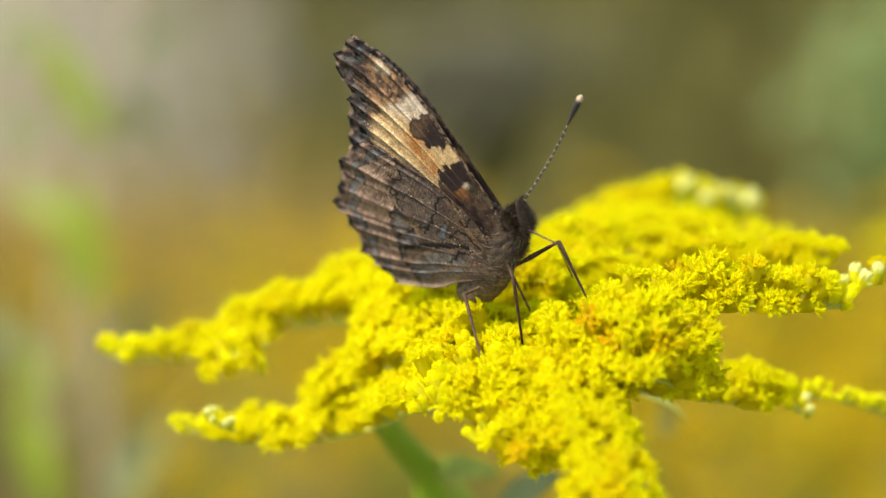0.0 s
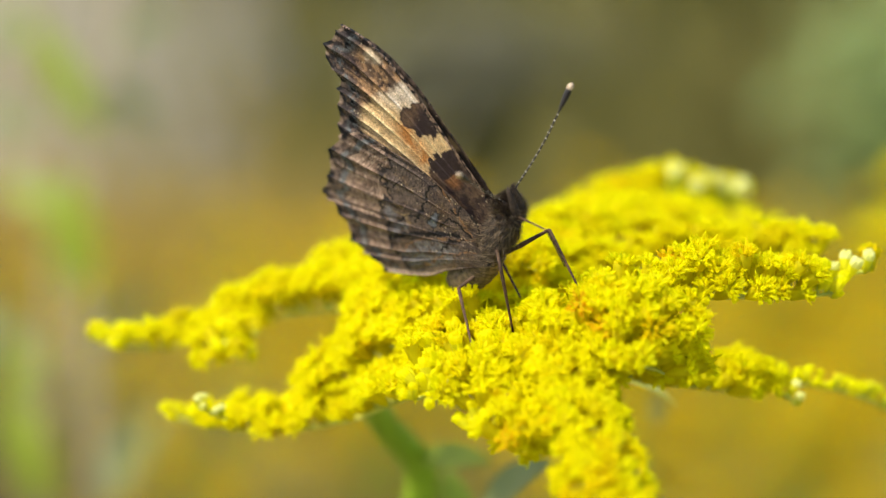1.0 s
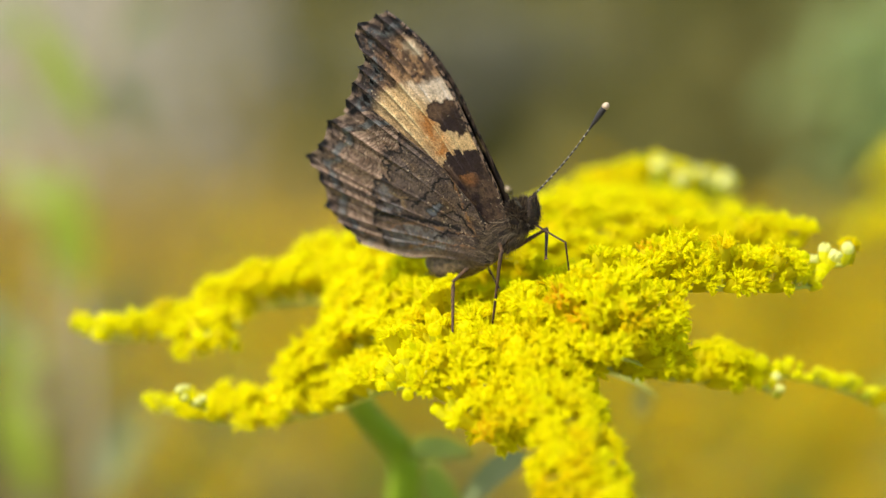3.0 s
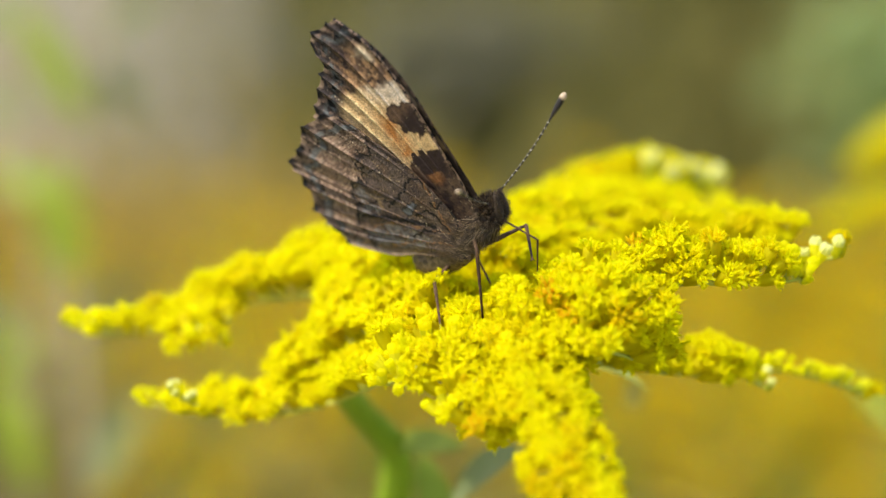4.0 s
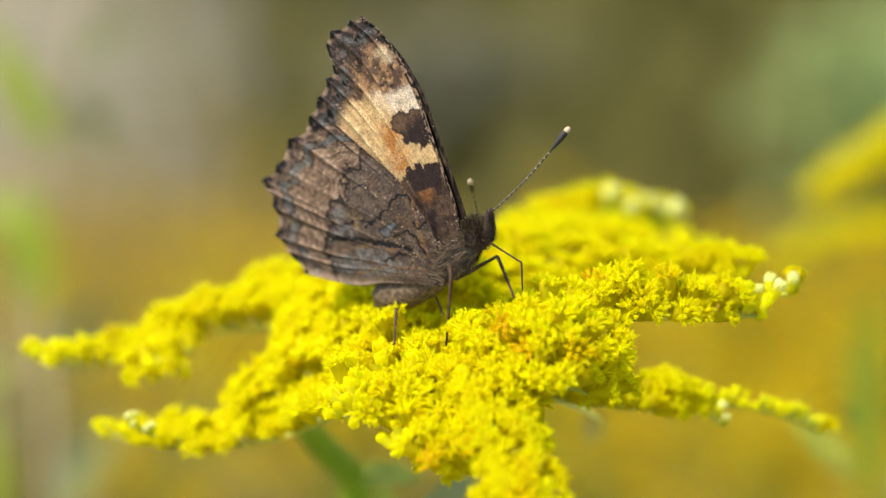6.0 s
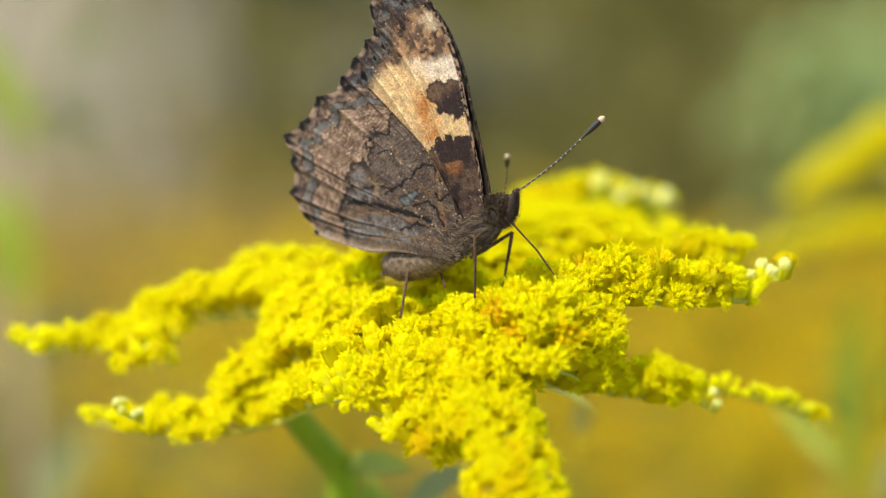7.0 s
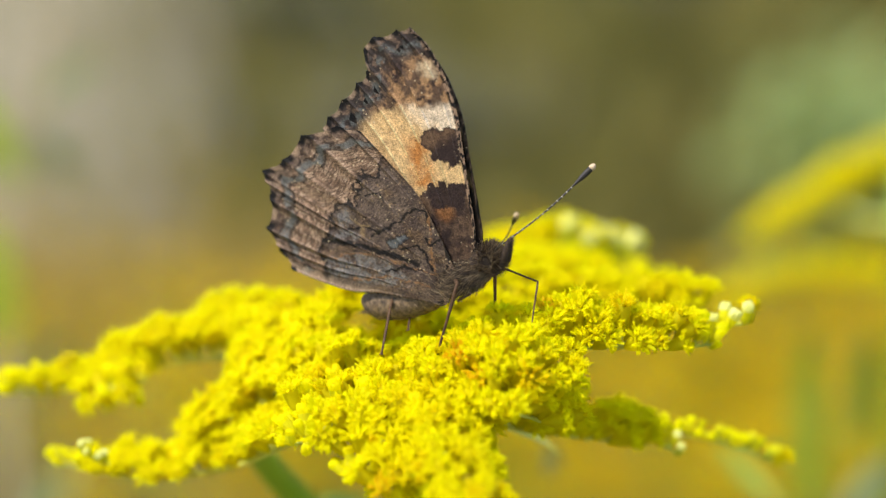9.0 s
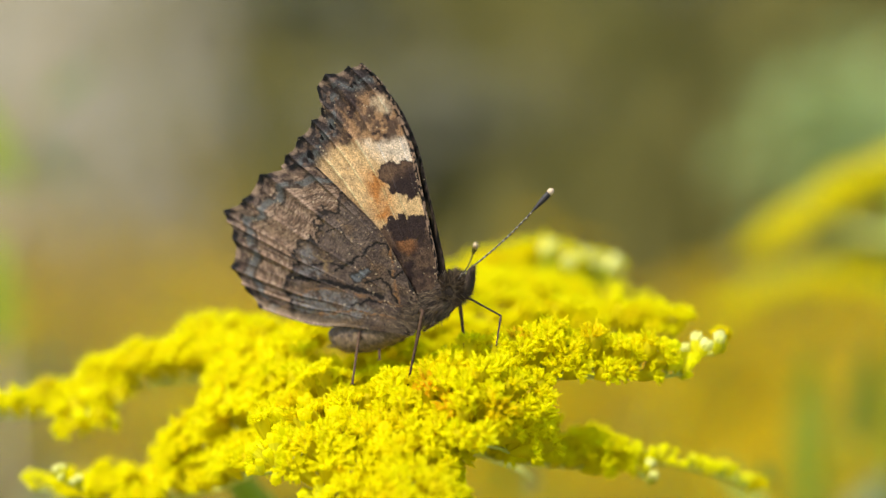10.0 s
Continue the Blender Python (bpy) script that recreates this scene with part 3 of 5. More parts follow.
def build_body():
    ax = [(0.2, MID, -3.2), (-1.0, MID, -3.5), (-2.8, MID, -4.8), (-4.6, MID, -6.2), (-5.6, MID, -7.2)]
    thorax = part("thorax", lathe("thorax", spline(ax, 14), [0.4, 0.75, 1.05, 1.25, 1.4, 1.5, 1.55, 1.6, 1.6, 1.6, 1.5, 1.35, 1.1, 0.7], [M_FUR], 0.85), butterfly, "thorax with dark brown fur")
    ab = [(-4.6, MID, -7.0), (-6.5, MID, -8.4), (-8.8, MID, -9.8), (-11.0, MID, -10.7), (-13.0, MID, -11.0)]
    pts = spline(ab, 78)
    rad = [(1.3 + 0.45 * math.sin(math.pi * i / 77) + 0.09 * abs(math.sin(i * math.pi / 9))) * (1 if i < 57 else math.sqrt(max(0.02, 1 - ((i - 54) / 23.2) ** 2))) for i in range(78)]
    part("abdomen", lathe("abdomen", pts, rad, [M_ABD], 0.82), butterfly, "abdomen with grey-brown scales")
    hp = [(-1.9, MID, -3.3), (-1.4, MID, -2.9), (-0.9, MID, -2.5), (-0.4, MID, -2.15), (0.1, MID, -1.9), (0.5, MID, -1.75), (0.8, MID, -1.7)]
    headp = part("head", lathe("head", spline(hp, 12), [0.9, 1.1, 1.25, 1.35, 1.4, 1.4, 1.35, 1.2, 1.05, 0.85, 0.6, 0.3], [M_FUR]), butterfly, "furry dark head")
    for s in (-1, 1):
        bm = bmesh.new()
        bmesh.ops.create_uvsphere(bm, u_segments=18, v_segments=12, radius=0.62 * MM)
        bmesh.ops.transform(bm, matrix=Matrix.Translation((-0.4 * MM, (MID + s * 0.88) * MM, -2.1 * MM)) @ Matrix.Diagonal((0.9, 0.7, 1.05, 1)), verts=bm.verts)
        me = bpy.data.meshes.new("eye")
        bm.to_mesh(me)
        me.materials.append(M_EYE)
        part("eye", me, headp, "brown compound eye")
        palp = [(0.2, MID + s * 0.4, -2.9), (0.95, MID + s * 0.4, -2.1), (1.15, MID + s * 0.35, -0.8), (1.15, MID + s * 0.3, 0.6)]
        part("palp", lathe("palp", spline(palp, 8), [0.38, 0.48, 0.5, 0.46, 0.42, 0.36, 0.28, 0.1], [M_FUR], sides=8), headp)
    # fur: fine hairs on thorax, head and wing roots
    rnd = random.Random(4)
    sp = Soup()
    def hair(base, way, length, r=0.036, slot=0):
        way = Vector(way).normalized()
        a = way.orthogonal().normalized() * r
        b = way.cross(a).normalized() * r
        tip = base + way * length
        sp.add([(base + a) * MM, (base - a * 0.5 + b * 0.87) * MM, (base - a * 0.5 - b * 0.87) * MM, tip * MM], [(0, 1, 3), (1, 2, 3), (2, 0, 3)], slot)
    axis = spline(ax, 30)
    for i in range(6000):
        k = rnd.randrange(2, 28)
        c = axis[k]
        d = (axis[min(k + 1, 29)] - axis[max(k - 1, 0)]).normalized()
        t = rnd.uniform(0, 2 * math.pi)
        o = d.orthogonal().normalized()
        n = (Matrix.Rotation(t, 3, d) @ o)
        r = (1.1 + 0.5 * min(1, k / 12)) * math.sin(math.pi * min(1, (k + 4) / 34)) ** 0.6
        off = n * r * 0.95
        off.y *= 0.88
        hair(c + off, n * 0.45 + d * 0.9 + Vector((rnd.uniform(-.6, .6), rnd.uniform(-.6, .6), rnd.uniform(-.7, .4))), rnd.uniform(0.5, 1.5), rnd.uniform(0.025, 0.045), 1 if rnd.random() < 0.12 else 0)
    for i in range(3600):
        n = Vector((rnd.gauss(0, 1), rnd.gauss(0, 1), rnd.gauss(0, 1))).normalized()
        c = Vector((-0.4, MID, -2.15)) + n * 1.25
        if (c - Vector((-0.4, MID + math.copysign(1.1, n.y), -2.1))).length < 0.36:
            continue
        hair(c, n + Vector((rnd.uniform(0, .8), rnd.gauss(0, .3), rnd.uniform(-.1, .7))), rnd.uniform(0.35, 1.15), 0.038, 1 if rnd.random() < 0.14 else 0)
    for i in range(520):
        # a pale ring of scales round each eye
        a, s = rnd.uniform(0, 6.28), rnd.choice((-1, 1))
        c = Vector((-0.4 + 0.6 * math.cos(a), MID + s * 1.25, -2.1 + 0.66 * math.sin(a)))
        hair(c, (0.6 * math.cos(a) + 0.3, s * 0.6, 0.6 * math.sin(a) + 0.3), rnd.uniform(0.2, 0.4), 0.05, 1 if rnd.random() < 0.7 else 0)
    for i in range(900):
        # bristly palps
        s, t = rnd.choice((-1, 1)), rnd.random()
        p = spline([(0.2, MID + s * 0.4, -2.9), (0.95, MID + s * 0.4, -2.1), (1.15, MID + s * 0.35, -0.8), (1.15, MID + s * 0.3, 0.6)], 12)[int(t * 11)]
        hair(p, (rnd.uniform(-.3, 1), rnd.gauss(0, .5), rnd.uniform(-.1, 1)), rnd.uniform(0.4, 0.85), 0.035, 0)
    for i in range(2600):
        # short hairs on the belly
        p = spline(ab, 20)[rnd.randrange(17)]
        a = rnd.uniform(0, 6.28)
        n = Vector((0.5 * math.cos(a), math.sin(a), 0.8 * math.cos(a)))
        hair(p + Vector((n.x * 1.3, n.y * 1.0, n.z * 1.65)), n * 0.35 + Vector((-1, 0, -0.3)), rnd.uniform(0.35, 0.75), 0.03, 1 if i % 5 == 0 else 0)
    for i in range(900):
        # long hairs over the root of the near hind wing
        x = rnd.uniform(-9.5, -3.0)
        z = -6.8 + (x + 4) * 0.27 + rnd.gauss(0, 0.55)
        hair(Vector((x, -0.55 - rnd.uniform(0, 0.9) * (x + 10) / 6, z)), (-1, rnd.uniform(-.25, .05), rnd.uniform(-.25, .55)), rnd.uniform(0.5, 1.4), 0.026, 1 if rnd.random() < 0.3 else 0)
    for i in range(420):
        c = Vector((-3.6 + rnd.gauss(0, 0.8), -0.6 - rnd.uniform(0, 0.5), -5.4 + rnd.gauss(0, 0.8)))
        hair(c, (-0.9, rnd.uniform(-.3, .0), rnd.uniform(-.2, .7)), rnd.uniform(0.5, 1.1), 0.028, 1 if rnd.random() < 0.3 else 0)
    for i in range(500):
        x = rnd.uniform(-19.5, -9)
        z = -9.75 + max(0, x + 13.2) * 0.24 + rnd.gauss(0, 0.12)
        hair(Vector((x, rnd.uniform(-0.2, 0.2), z)), (-0.8, rnd.uniform(-.3, .3), rnd.uniform(-.8, .1)), rnd.uniform(0.3, 0.8), 0.014, 1)
    part("fur", sp.mesh("fur", [M_HAIR, M_TUFT], False), butterfly, "grey-brown hairs", "stuff")


def build_wings():
    spec = [("hindwing", HIND, 300, 380, -1, -0.62, 0.40, "near hind wing underside, dark base, fawn streaked outer field, slate border"),
            ("forewing", FORE, 300, 320, -1, 0.0, 0.25, "near fore wing underside, cream band and dark patches"),
            ("forewing", FORE, 60, 70, 1, 0.35, 0.25, "far fore wing, same pattern darkened for shade"), ("hindwing", HIND, 60, 70, 1, 0.7, 0.4, "far hind wing, same pattern darkened for shade")]
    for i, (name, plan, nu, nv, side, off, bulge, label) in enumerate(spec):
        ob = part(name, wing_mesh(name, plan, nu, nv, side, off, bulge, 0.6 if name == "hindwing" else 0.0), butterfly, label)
        if side > 0:
            ob.matrix_basis = Matrix.Translation(Vector((-2.1 if name == "forewing" else -3, 0, -5)) * MM) @ Matrix.Rotation(radians(-1.5 if name == "forewing" else 1.2), 4, "Y") @ Matrix.Scale(0.955, 4) @ Matrix.Translation(Vector((3, 0, 5)) * MM)
        th = ob.modifiers.new("thickness", "SOLIDIFY")
        th.thickness, th.offset = 0.05 * MM, 0


def build_antenna(tip, bow, thin=1.0, gap=3):
    base = Vector((0.0, MID + (0.35 if tip[1] > 0 else -0.35), -1.0))
    tip = Vector(tip)
    pts = spline([base, base.lerp(tip, 0.5) + Vector(bow), tip], 60)
    n = len(pts)
    ant = part("antenna", lathe("antenna", pts, [0.082 * thin if i < 46 else 0.082 * thin + 0.235 * thin * math.sin((i - 46) / 13 * math.pi * 0.72) ** 1.2 for i in range(n)], [M_BLACK], sides=10), butterfly, "thin black antenna ringed pale, with a clubbed tip")
    sp = Soup()
    for i in range(3, 46, gap):
        d = (pts[i + 1] - pts[i - 1]).normalized()
        v, f = tube([(pts[i] - d * 0.045) * MM, (pts[i] + d * 0.045) * MM], [0.097 * thin * MM] * 2, 10)
        sp.add(v, f)
    part("rings", sp.mesh("rings", [M_PALE]), ant, "pale rings", "stuff")
    d = (pts[-1] - pts[-3]).normalized()
    v, f = tube([(pts[-1] + d * a) * MM for a in (-0.35, -0.15, 0.05, 0.22, 0.3)], [r * thin * MM for r in (0.30, 0.33, 0.30, 0.2, 0.05)], 12)
    part("tip", mesh_of("tip", v, f, [M_TIP]), ant, "cream-white tip")


build_body()
build_wings()
build_antenna((5.6, 8.3, 7.0), (0.2, 0.0, -0.3))
build_antenna((3.9, -7.0, 6.5), (0.2, 0.0, -0.3), 0.75, 6)


# legs and tongue: hip in the butterfly's space, feet in the place, by time
LEGSET = {
    "right_hind_leg": dict(hip=(-6.56, 0.36, -9.04), first=3.45, second=8.3, r=(0.24, 0.14),
                           bends=[(0, (-0.9, -0.43, 0.06)), (2, (-0.94, -0.27, -0.19)), (4.5, (-0.81, -0.38, -0.45)), (5.0, (-0.75, -0.26, -0.6)), (5.7, (-0.8, -0.2, -0.5)), (7.0, (-0.97, 0, -0.24)), (8.0, (-0.97, 0.06, 0.23)), (10, (-0.97, 0.06, 0.2))],
                           feet=[(0, (3.6, -11.8, -7.0)), (5.0, (3.6, -11.8, -6.6)), (5.7, (3.6, -11.8, -5.6)), (6.8, (4.9, -8.5, -4.8)), (8, (4.6, -8.5, -5.0)), (9, (6.6, -8.5, -4.2)), (10, (6.6, -8.5, -4.2))]),
    "right_mid_leg": dict(hip=(-3.5, 0.1, -5.3), first=3.5, second=7.36, r=(0.24, 0.14),
                          bends=[(0, (0.85, -0.52, 0.11)), (2, (0.6, -0.7, 0.4)), (4.5, (0.74, -0.67, 0.1)), (5, (0.6, -0.72, 0.36)), (7, (0.62, -0.66, 0.44)), (8, (0.36, -0.65, 0.67)), (10, (0.36, -0.65, 0.67))],
                          feet=[(0, (7.7, -8.8, -6.9)), (5.7, (7.7, -8.8, -6.9)), (6.8, (12.0, -9.3, -4.0)), (10, (12.0, -9.3, -4.0))]),
    "left_mid_leg": dict(hip=(-2.58, 1.75, -7.27), first=3.62, second=6.05, r=(0.24, 0.14),
                         bends=[(0, (0.46, 0.63, 0.63)), (1.5, (0.46, 0.63, 0.63)), (2, (0.26, 0.94, 0.2)), (4.5, (-0.1, 0.99, -0.1)), (5, (0, 1, 0.04)), (5.7, (0.1, 0.9, 0.3)), (7, (0.2, 0.6, 0.75)), (8, (0.53, 0.17, 0.83)), (10, (0.5, 0.2, 0.83))],
                         feet=[(0, (13.8, -9.1, -1.9)), (1.5, (13.8, -9.1, -1.9)), (2.0, (12.9, -8.6, 0.3)), (3.5, (12.6, -9.0, 0.0)), (4.5, (12.2, -10.1, -1.0)), (5.0, (15.0, -9.6, 0.4)), (5.7, (15.0, -9.0, 0.0)),
                               (7.0, (14.8, -5.4, -3.4)), (8.0, (17.8, -5.4, -3.1)), (10, (17.8, -5.4, -3.1))]),
    "left_hind_leg": dict(hip=(-6.0, 1.9, -8.3), first=3.0, second=5.2, r=(0.22, 0.13), bends=[(0, (-0.8, 0.6, 0.0)), (10, (-0.8, 0.6, 0.0))],
                          feet=[(0, (8.5, -3.5, -5.0)), (5.7, (8.5, -3.5, -5.0)), (7.0, (9.2, -4.8, -3.0)), (10, (9.2, -4.8, -3.0))]),
    "tongue": dict(hip=(1.0, 0.0, -2.45), first=4.11, second=5.09, r=(0.10, 0.08),
                   bends=[(0, (0.94, -0.21, 0.28)), (2, (0.87, -0.29, 0.4)), (4.5, (0.85, 0.2, 0.3)), (5, (0.91, -0.18, 0.38)), (7, (0.75, 0.5, 0.2)), (8, (0.69, 0.71, 0.14)), (10, (0.4, 0.8, -0.2))],
                   feet=[(0, (12.3, -11.2, 0.9)), (1.5, (12.6, -11.0, 0.5)), (2.0, (14.9, -9.3, -2.5)), (3.5, (14.9, -9.3, -2.5)), (4.5, (11.0, -8.4, -2.7)), (5.0, (13.7, -10.2, -2.0)), (5.7, (14.5, -10.0, -2.2)),
                         (7.0, (21.2, -9.5, -2.4)), (8.0, (21.5, -9.5, -2.4)), (10, (20.4, -12.1, 1.1))]),
}
BODY_ROWS = [
    (0.0, pose(0.00618, -0.01067, 0.90789, 19.65, -10.03, -46.29)),
    (0.5, pose(0.00633, -0.01013, 0.90771, 19.69, -9.85, -45.82)),
    (1.0, pose(0.00629, -0.00965, 0.90749, 19.82, -10.08, -45.35)),
    (1.5, pose(0.00683, -0.00966, 0.90745, 18.51, -8.43, -43.07)),
    (2.0, pose(0.01044, -0.00944, 0.90630, 16.35, 3.58, -32.51)),
    (3.5, pose(0.00977, -0.00861, 0.90580, 18.68, 0.89, -36.26)),
    (4.0, pose(0.00789, -0.00998, 0.90596, 22.87, -1.32, -39.42)),
    (4.5, pose(0.00577, -0.01194, 0.90614, 24.12, -8.45, -41.91)),
    (5.0, pose(0.00939, -0.00992, 0.90588, 18.22, -0.08, -36.52)),
    (5.5, pose(0.01143, -0.00738, 0.90616, 9.70, -1.81, -37.08)),
    (5.7, pose(0.01105, -0.00743, 0.90644, 7.41, -1.33, -33.48)),
    (7.0, pose(0.01449, -0.00760, 0.90749, 0.74, 5.53, -32.55)),
    (7.5, pose(0.01748, -0.00498, 0.90660, 1.32, 11.94, -24.62)),
    (8.0, pose(0.01881, -0.00387, 0.90643, -0.11, 13.59, -20.88)),
    (8.5, pose(0.01828, -0.00605, 0.90697, 1.95, 10.75, -23.67)),
    (9.0, pose(0.01749, -0.00794, 0.90711, 3.97, 10.35, -24.44)),
    (9.5, pose(0.01748, -0.00621, 0.90677, 3.90, 8.97, -22.31)),
    (10.0, pose(0.01671, -0.00737, 0.90707, 5.11, 7.73, -22.88)),
]


def foot_at(rows, t):
    for (a, p), (b, q) in zip(rows, rows[1:]):
        if t <= b:
            return Vector(p).lerp(Vector(q), max(0, (t - a) / (b - a)))
    return Vector(rows[-1][1])


def limb_rows(limb):
    """The two bones of a limb by time, in the butterfly's space."""
    hip = Vector(limb["hip"]) * MM
    goals = [(t, m.inverted() @ mm(*foot_at(limb["feet"], t))) for t, m in BODY_ROWS]
    la = limb["first"] * MM
    lb = limb["second"] * MM
    upper, lower = [], []
    for t, g in goals:
        way = g - hip
        d = min(max(way.length, abs(la - lb) * 1.05), (la + lb) * 0.998)
        way.normalize()
        x = (la * la - lb * lb + d * d) / (2 * d)
        h = math.sqrt(max(0, la * la - x * x))
        side = foot_at(limb["bends"], t)
        side = (side - way * side.dot(way)).normalized()
        knee = hip + way * x + side * h
        normal = way.cross(side)
        for rows, a, b in ((upper, hip, knee), (lower, knee, hip + way * d)):
            ex = (b - a).normalized()
            ey = normal.cross(ex).normalized()
            m = Matrix((ex, ey, normal)).transposed().to_4x4()
            m.translation = a
            rows.append((t, m))
    return la, lb, upper, lower


def bone(name, length, r0, r1, label, spines):
    first = -0.35 if name == "femur" else -0.01
    v, f = tube([Vector((length * t, 0, 0)) for t in (first, 0.0, 0.1, 0.5, 0.9, 1.0)], [r0 * 0.6, r0, r0 * 1.1, (r0 + r1) / 2, r1, r1 * 1.1], 10)
    sp = Soup()
    sp.add(v, f)
    rnd = random.Random(int(length * 1e6))
    for i in range(spines):
        t, a = rnd.uniform(0.1, 1), rnd.uniform(0, 6.28)
        o = Vector((0, math.cos(a), math.sin(a)))
        p = Vector((length * t, 0, 0)) + o * r1 * 0.8
        q = p + (o + Vector((1.2, 0, 0))) * 0.12 * MM
        w = Vector((0, -o.z, o.y)) * 0.02 * MM
        sp.add([p + w, p - w, q, p + Vector((0.04 * MM, 0, 0))], [(0, 1, 2), (1, 3, 2), (3, 0, 2)])
    if spines:
        for s in (-1, 1):
            v, f = tube([Vector((length, 0, 0)), Vector((length * 1.02, s * 0.10 * MM, 0)), Vector((length * 1.03, s * 0.22 * MM, -0.1 * MM))], [r1, r1 * 0.6, r1 * 0.2], 6)
            sp.add(v, f)
    return part(name, sp.mesh(name, [M_LEG]), butterfly, label)


BONES = []
for limb_name, limb in LEGSET.items():
    la, lb, up_rows, low_rows = limb_rows(limb)
    kind = "tongue" if limb_name == "tongue" else "leg"
    names = ("tongue_base", "tongue_end") if kind == "tongue" else ("femur", "tibia")
    label = "thin brown feeding tongue" if kind == "tongue" else "slender dark brown leg"
    a = bone(names[0], la, limb["r"][0] * MM, limb["r"][1] * 1.15 * MM, label, 0)
    b = bone(names[1], lb, limb["r"][1] * 1.25 * MM, limb["r"][1] * 0.8 * MM, label, 0 if kind == "tongue" else 40)
    BONES += [(a, up_rows), (b, low_rows)]


# ---------------------------------------------------------------- goldenrod in bloom
def head_mesh(name, seed, bloom, old=False, plain=False):
    """One small flower head along +z: cup of bracts, strap rays, disc florets with starry mouths. Metres."""
    rnd = random.Random(seed)
    sp = Soup()
    L = 1.75
    v, f = tube([Vector((0, 0, z * MM)) for z in (-0.5, -0.1, 0.5, 1.15, L)], [r * MM for r in (0.13, 0.30, 0.50, 0.58, 0.64)], 10)
    v = [Vector((p.x * (0.90 if i % 2 else 1.06), p.y * (0.90 if i % 2 else 1.06), p.z)) for i, p in enumerate(v)]
    sp.add(v, f, 0)
    rays = 8 if plain else rnd.randint(10, 12)
    for k in range(rays):
        a = 2 * math.pi * (k + rnd.uniform(-0.3, 0.3)) / rays
        length, w = rnd.uniform(0.72, 1.02), rnd.uniform(0.14, 0.19)
        spread = rnd.uniform(0.25, 0.75) * bloom
        pts = []
        x, z, ang = 0.5, L - 0.3, rnd.uniform(0.25, 0.55)
        for i in range(3):
            pts.append((x, z))
            x += length / 2 * math.sin(ang)
            z += length / 2 * math.cos(ang)
            ang += spread
        verts, faces = [], []
        for i, (x, z) in enumerate(pts):
            ww = w * (0.75, 1.0, 0.7)[i]
            for y, dz in ((-ww, 0.09), (0, 0), (ww, 0.09)):
                verts.append(Vector((x * math.cos(a) - y * math.sin(a), x * math.sin(a) + y * math.cos(a), z + dz)) * MM)
        for i in range(2):
            for j in range(2):
                q = 3 * i + j
                faces.append((q, q + 3, q + 4, q + 1))
        sp.add(verts, faces, 1)
    count = 9 if plain else rnd.randint(15, 18)
    for k in range(count):
        # florets fan out over the dome; each opens in five lobes
        a, lean = k * 2.4 + rnd.uniform(-.3, .3), math.sqrt((k + 0.5) / count) * 1.25 * (0.8 + 0.2 * bloom)
        way = Vector((math.sin(lean) * math.cos(a), math.sin(lean) * math.sin(a), math.cos(lean)))
        b = Vector((way.x * 0.4, way.y * 0.4, L - 0.3))
        e = b + way * rnd.uniform(0.55, 1.05)
        v, f = tube([b * MM, b.lerp(e, 0.6) * MM, e * MM], [(1.3 if plain else 1.1) * r * MM for r in (0.09, 0.13, 0.17)], 5)
        sp.add(v, f[:-2], 2)
        n, ex = len(sp.v) - 5, way.orthogonal().normalized()
        ey = way.cross(ex)
        for j in range(5):
            t = 2 * math.pi * (j + 0.5) / 5 + rnd.uniform(-.2, .2)
            o = (ex * math.cos(t) + ey * math.sin(t)) * rnd.uniform(0.18, 0.28) + way * rnd.uniform(0.08, 0.22)
            base = [sp.v[n + j], sp.v[n + (j + 1) % 5]]
            sp.add([base[0], base[1], (e + o) * MM], [(0, 1, 2)], 2)
        if not plain and rnd.random() < 0.45:
            tip = e + way * rnd.uniform(0.3, 0.55) + Vector((rnd.gauss(0, .08), rnd.gauss(0, .08), 0))
            v, f = tube([(e - way * 0.2) * MM, tip * MM], [0.07 * MM, 0.075 * MM], 4)
            sp.add(v, f, 2)
    return sp.mesh(name, [M_CUP, M_RAY, M_OLD if old else M_DISC])


def bud_mesh(name, seed, mat=None, top=None):
    """A half-open head in one skin: a barrel of ribbed bracts, a blunt crown of folded petals in lobes."""
    rnd = random.Random(seed)
    L, lobes, sides = rnd.uniform(1.9, 2.4), rnd.randint(7, 9), 36
    rows = [(-0.2, 0.12, 0.0), (0.0, 0.30, 0.06), (0.12, 0.45, 0.08), (0.35, 0.53, 0.09), (0.60, 0.56, 0.07), (0.64, 0.60, 0.16), (0.80, 0.65, 0.2), (0.93, 0.60, 0.26), (1.0, 0.44, 0.32), (0.98, 0.20, 0.2)]
    high = [rnd.uniform(0.92, 1.08) for k in range(lobes)]
    verts, faces, slots = [], [], []
    for z, r, deep in rows:
        for k in range(sides):
            a = 2 * math.pi * k / sides
            bulge = abs(math.sin(a * lobes / 2)) ** 0.7
            rr = r * (1 - deep * (1 - bulge))
            zz = z * L * (high[int(a * lobes / (2 * math.pi)) % lobes] if z > 0.7 else 1) - (0.25 * deep * (1 - bulge) if z > 0.7 else 0)
            verts.append(Vector((rr * math.cos(a), rr * math.sin(a), zz)) * MM)
    for i in range(len(rows) - 1):
        for k in range(sides):
            faces.append((i * sides + k, i * sides + (k + 1) % sides, (i + 1) * sides + (k + 1) % sides, (i + 1) * sides + k))
            slots.append(1 if i >= 5 else 0)
    n = (len(rows) - 1) * sides
    faces += [tuple(range(sides - 1, -1, -1)), tuple(n + k for k in range(sides))]
    slots += [0, 1]
    return mesh_of(name, verts, faces, [mat or M_BUD, top or M_RAY], slots)


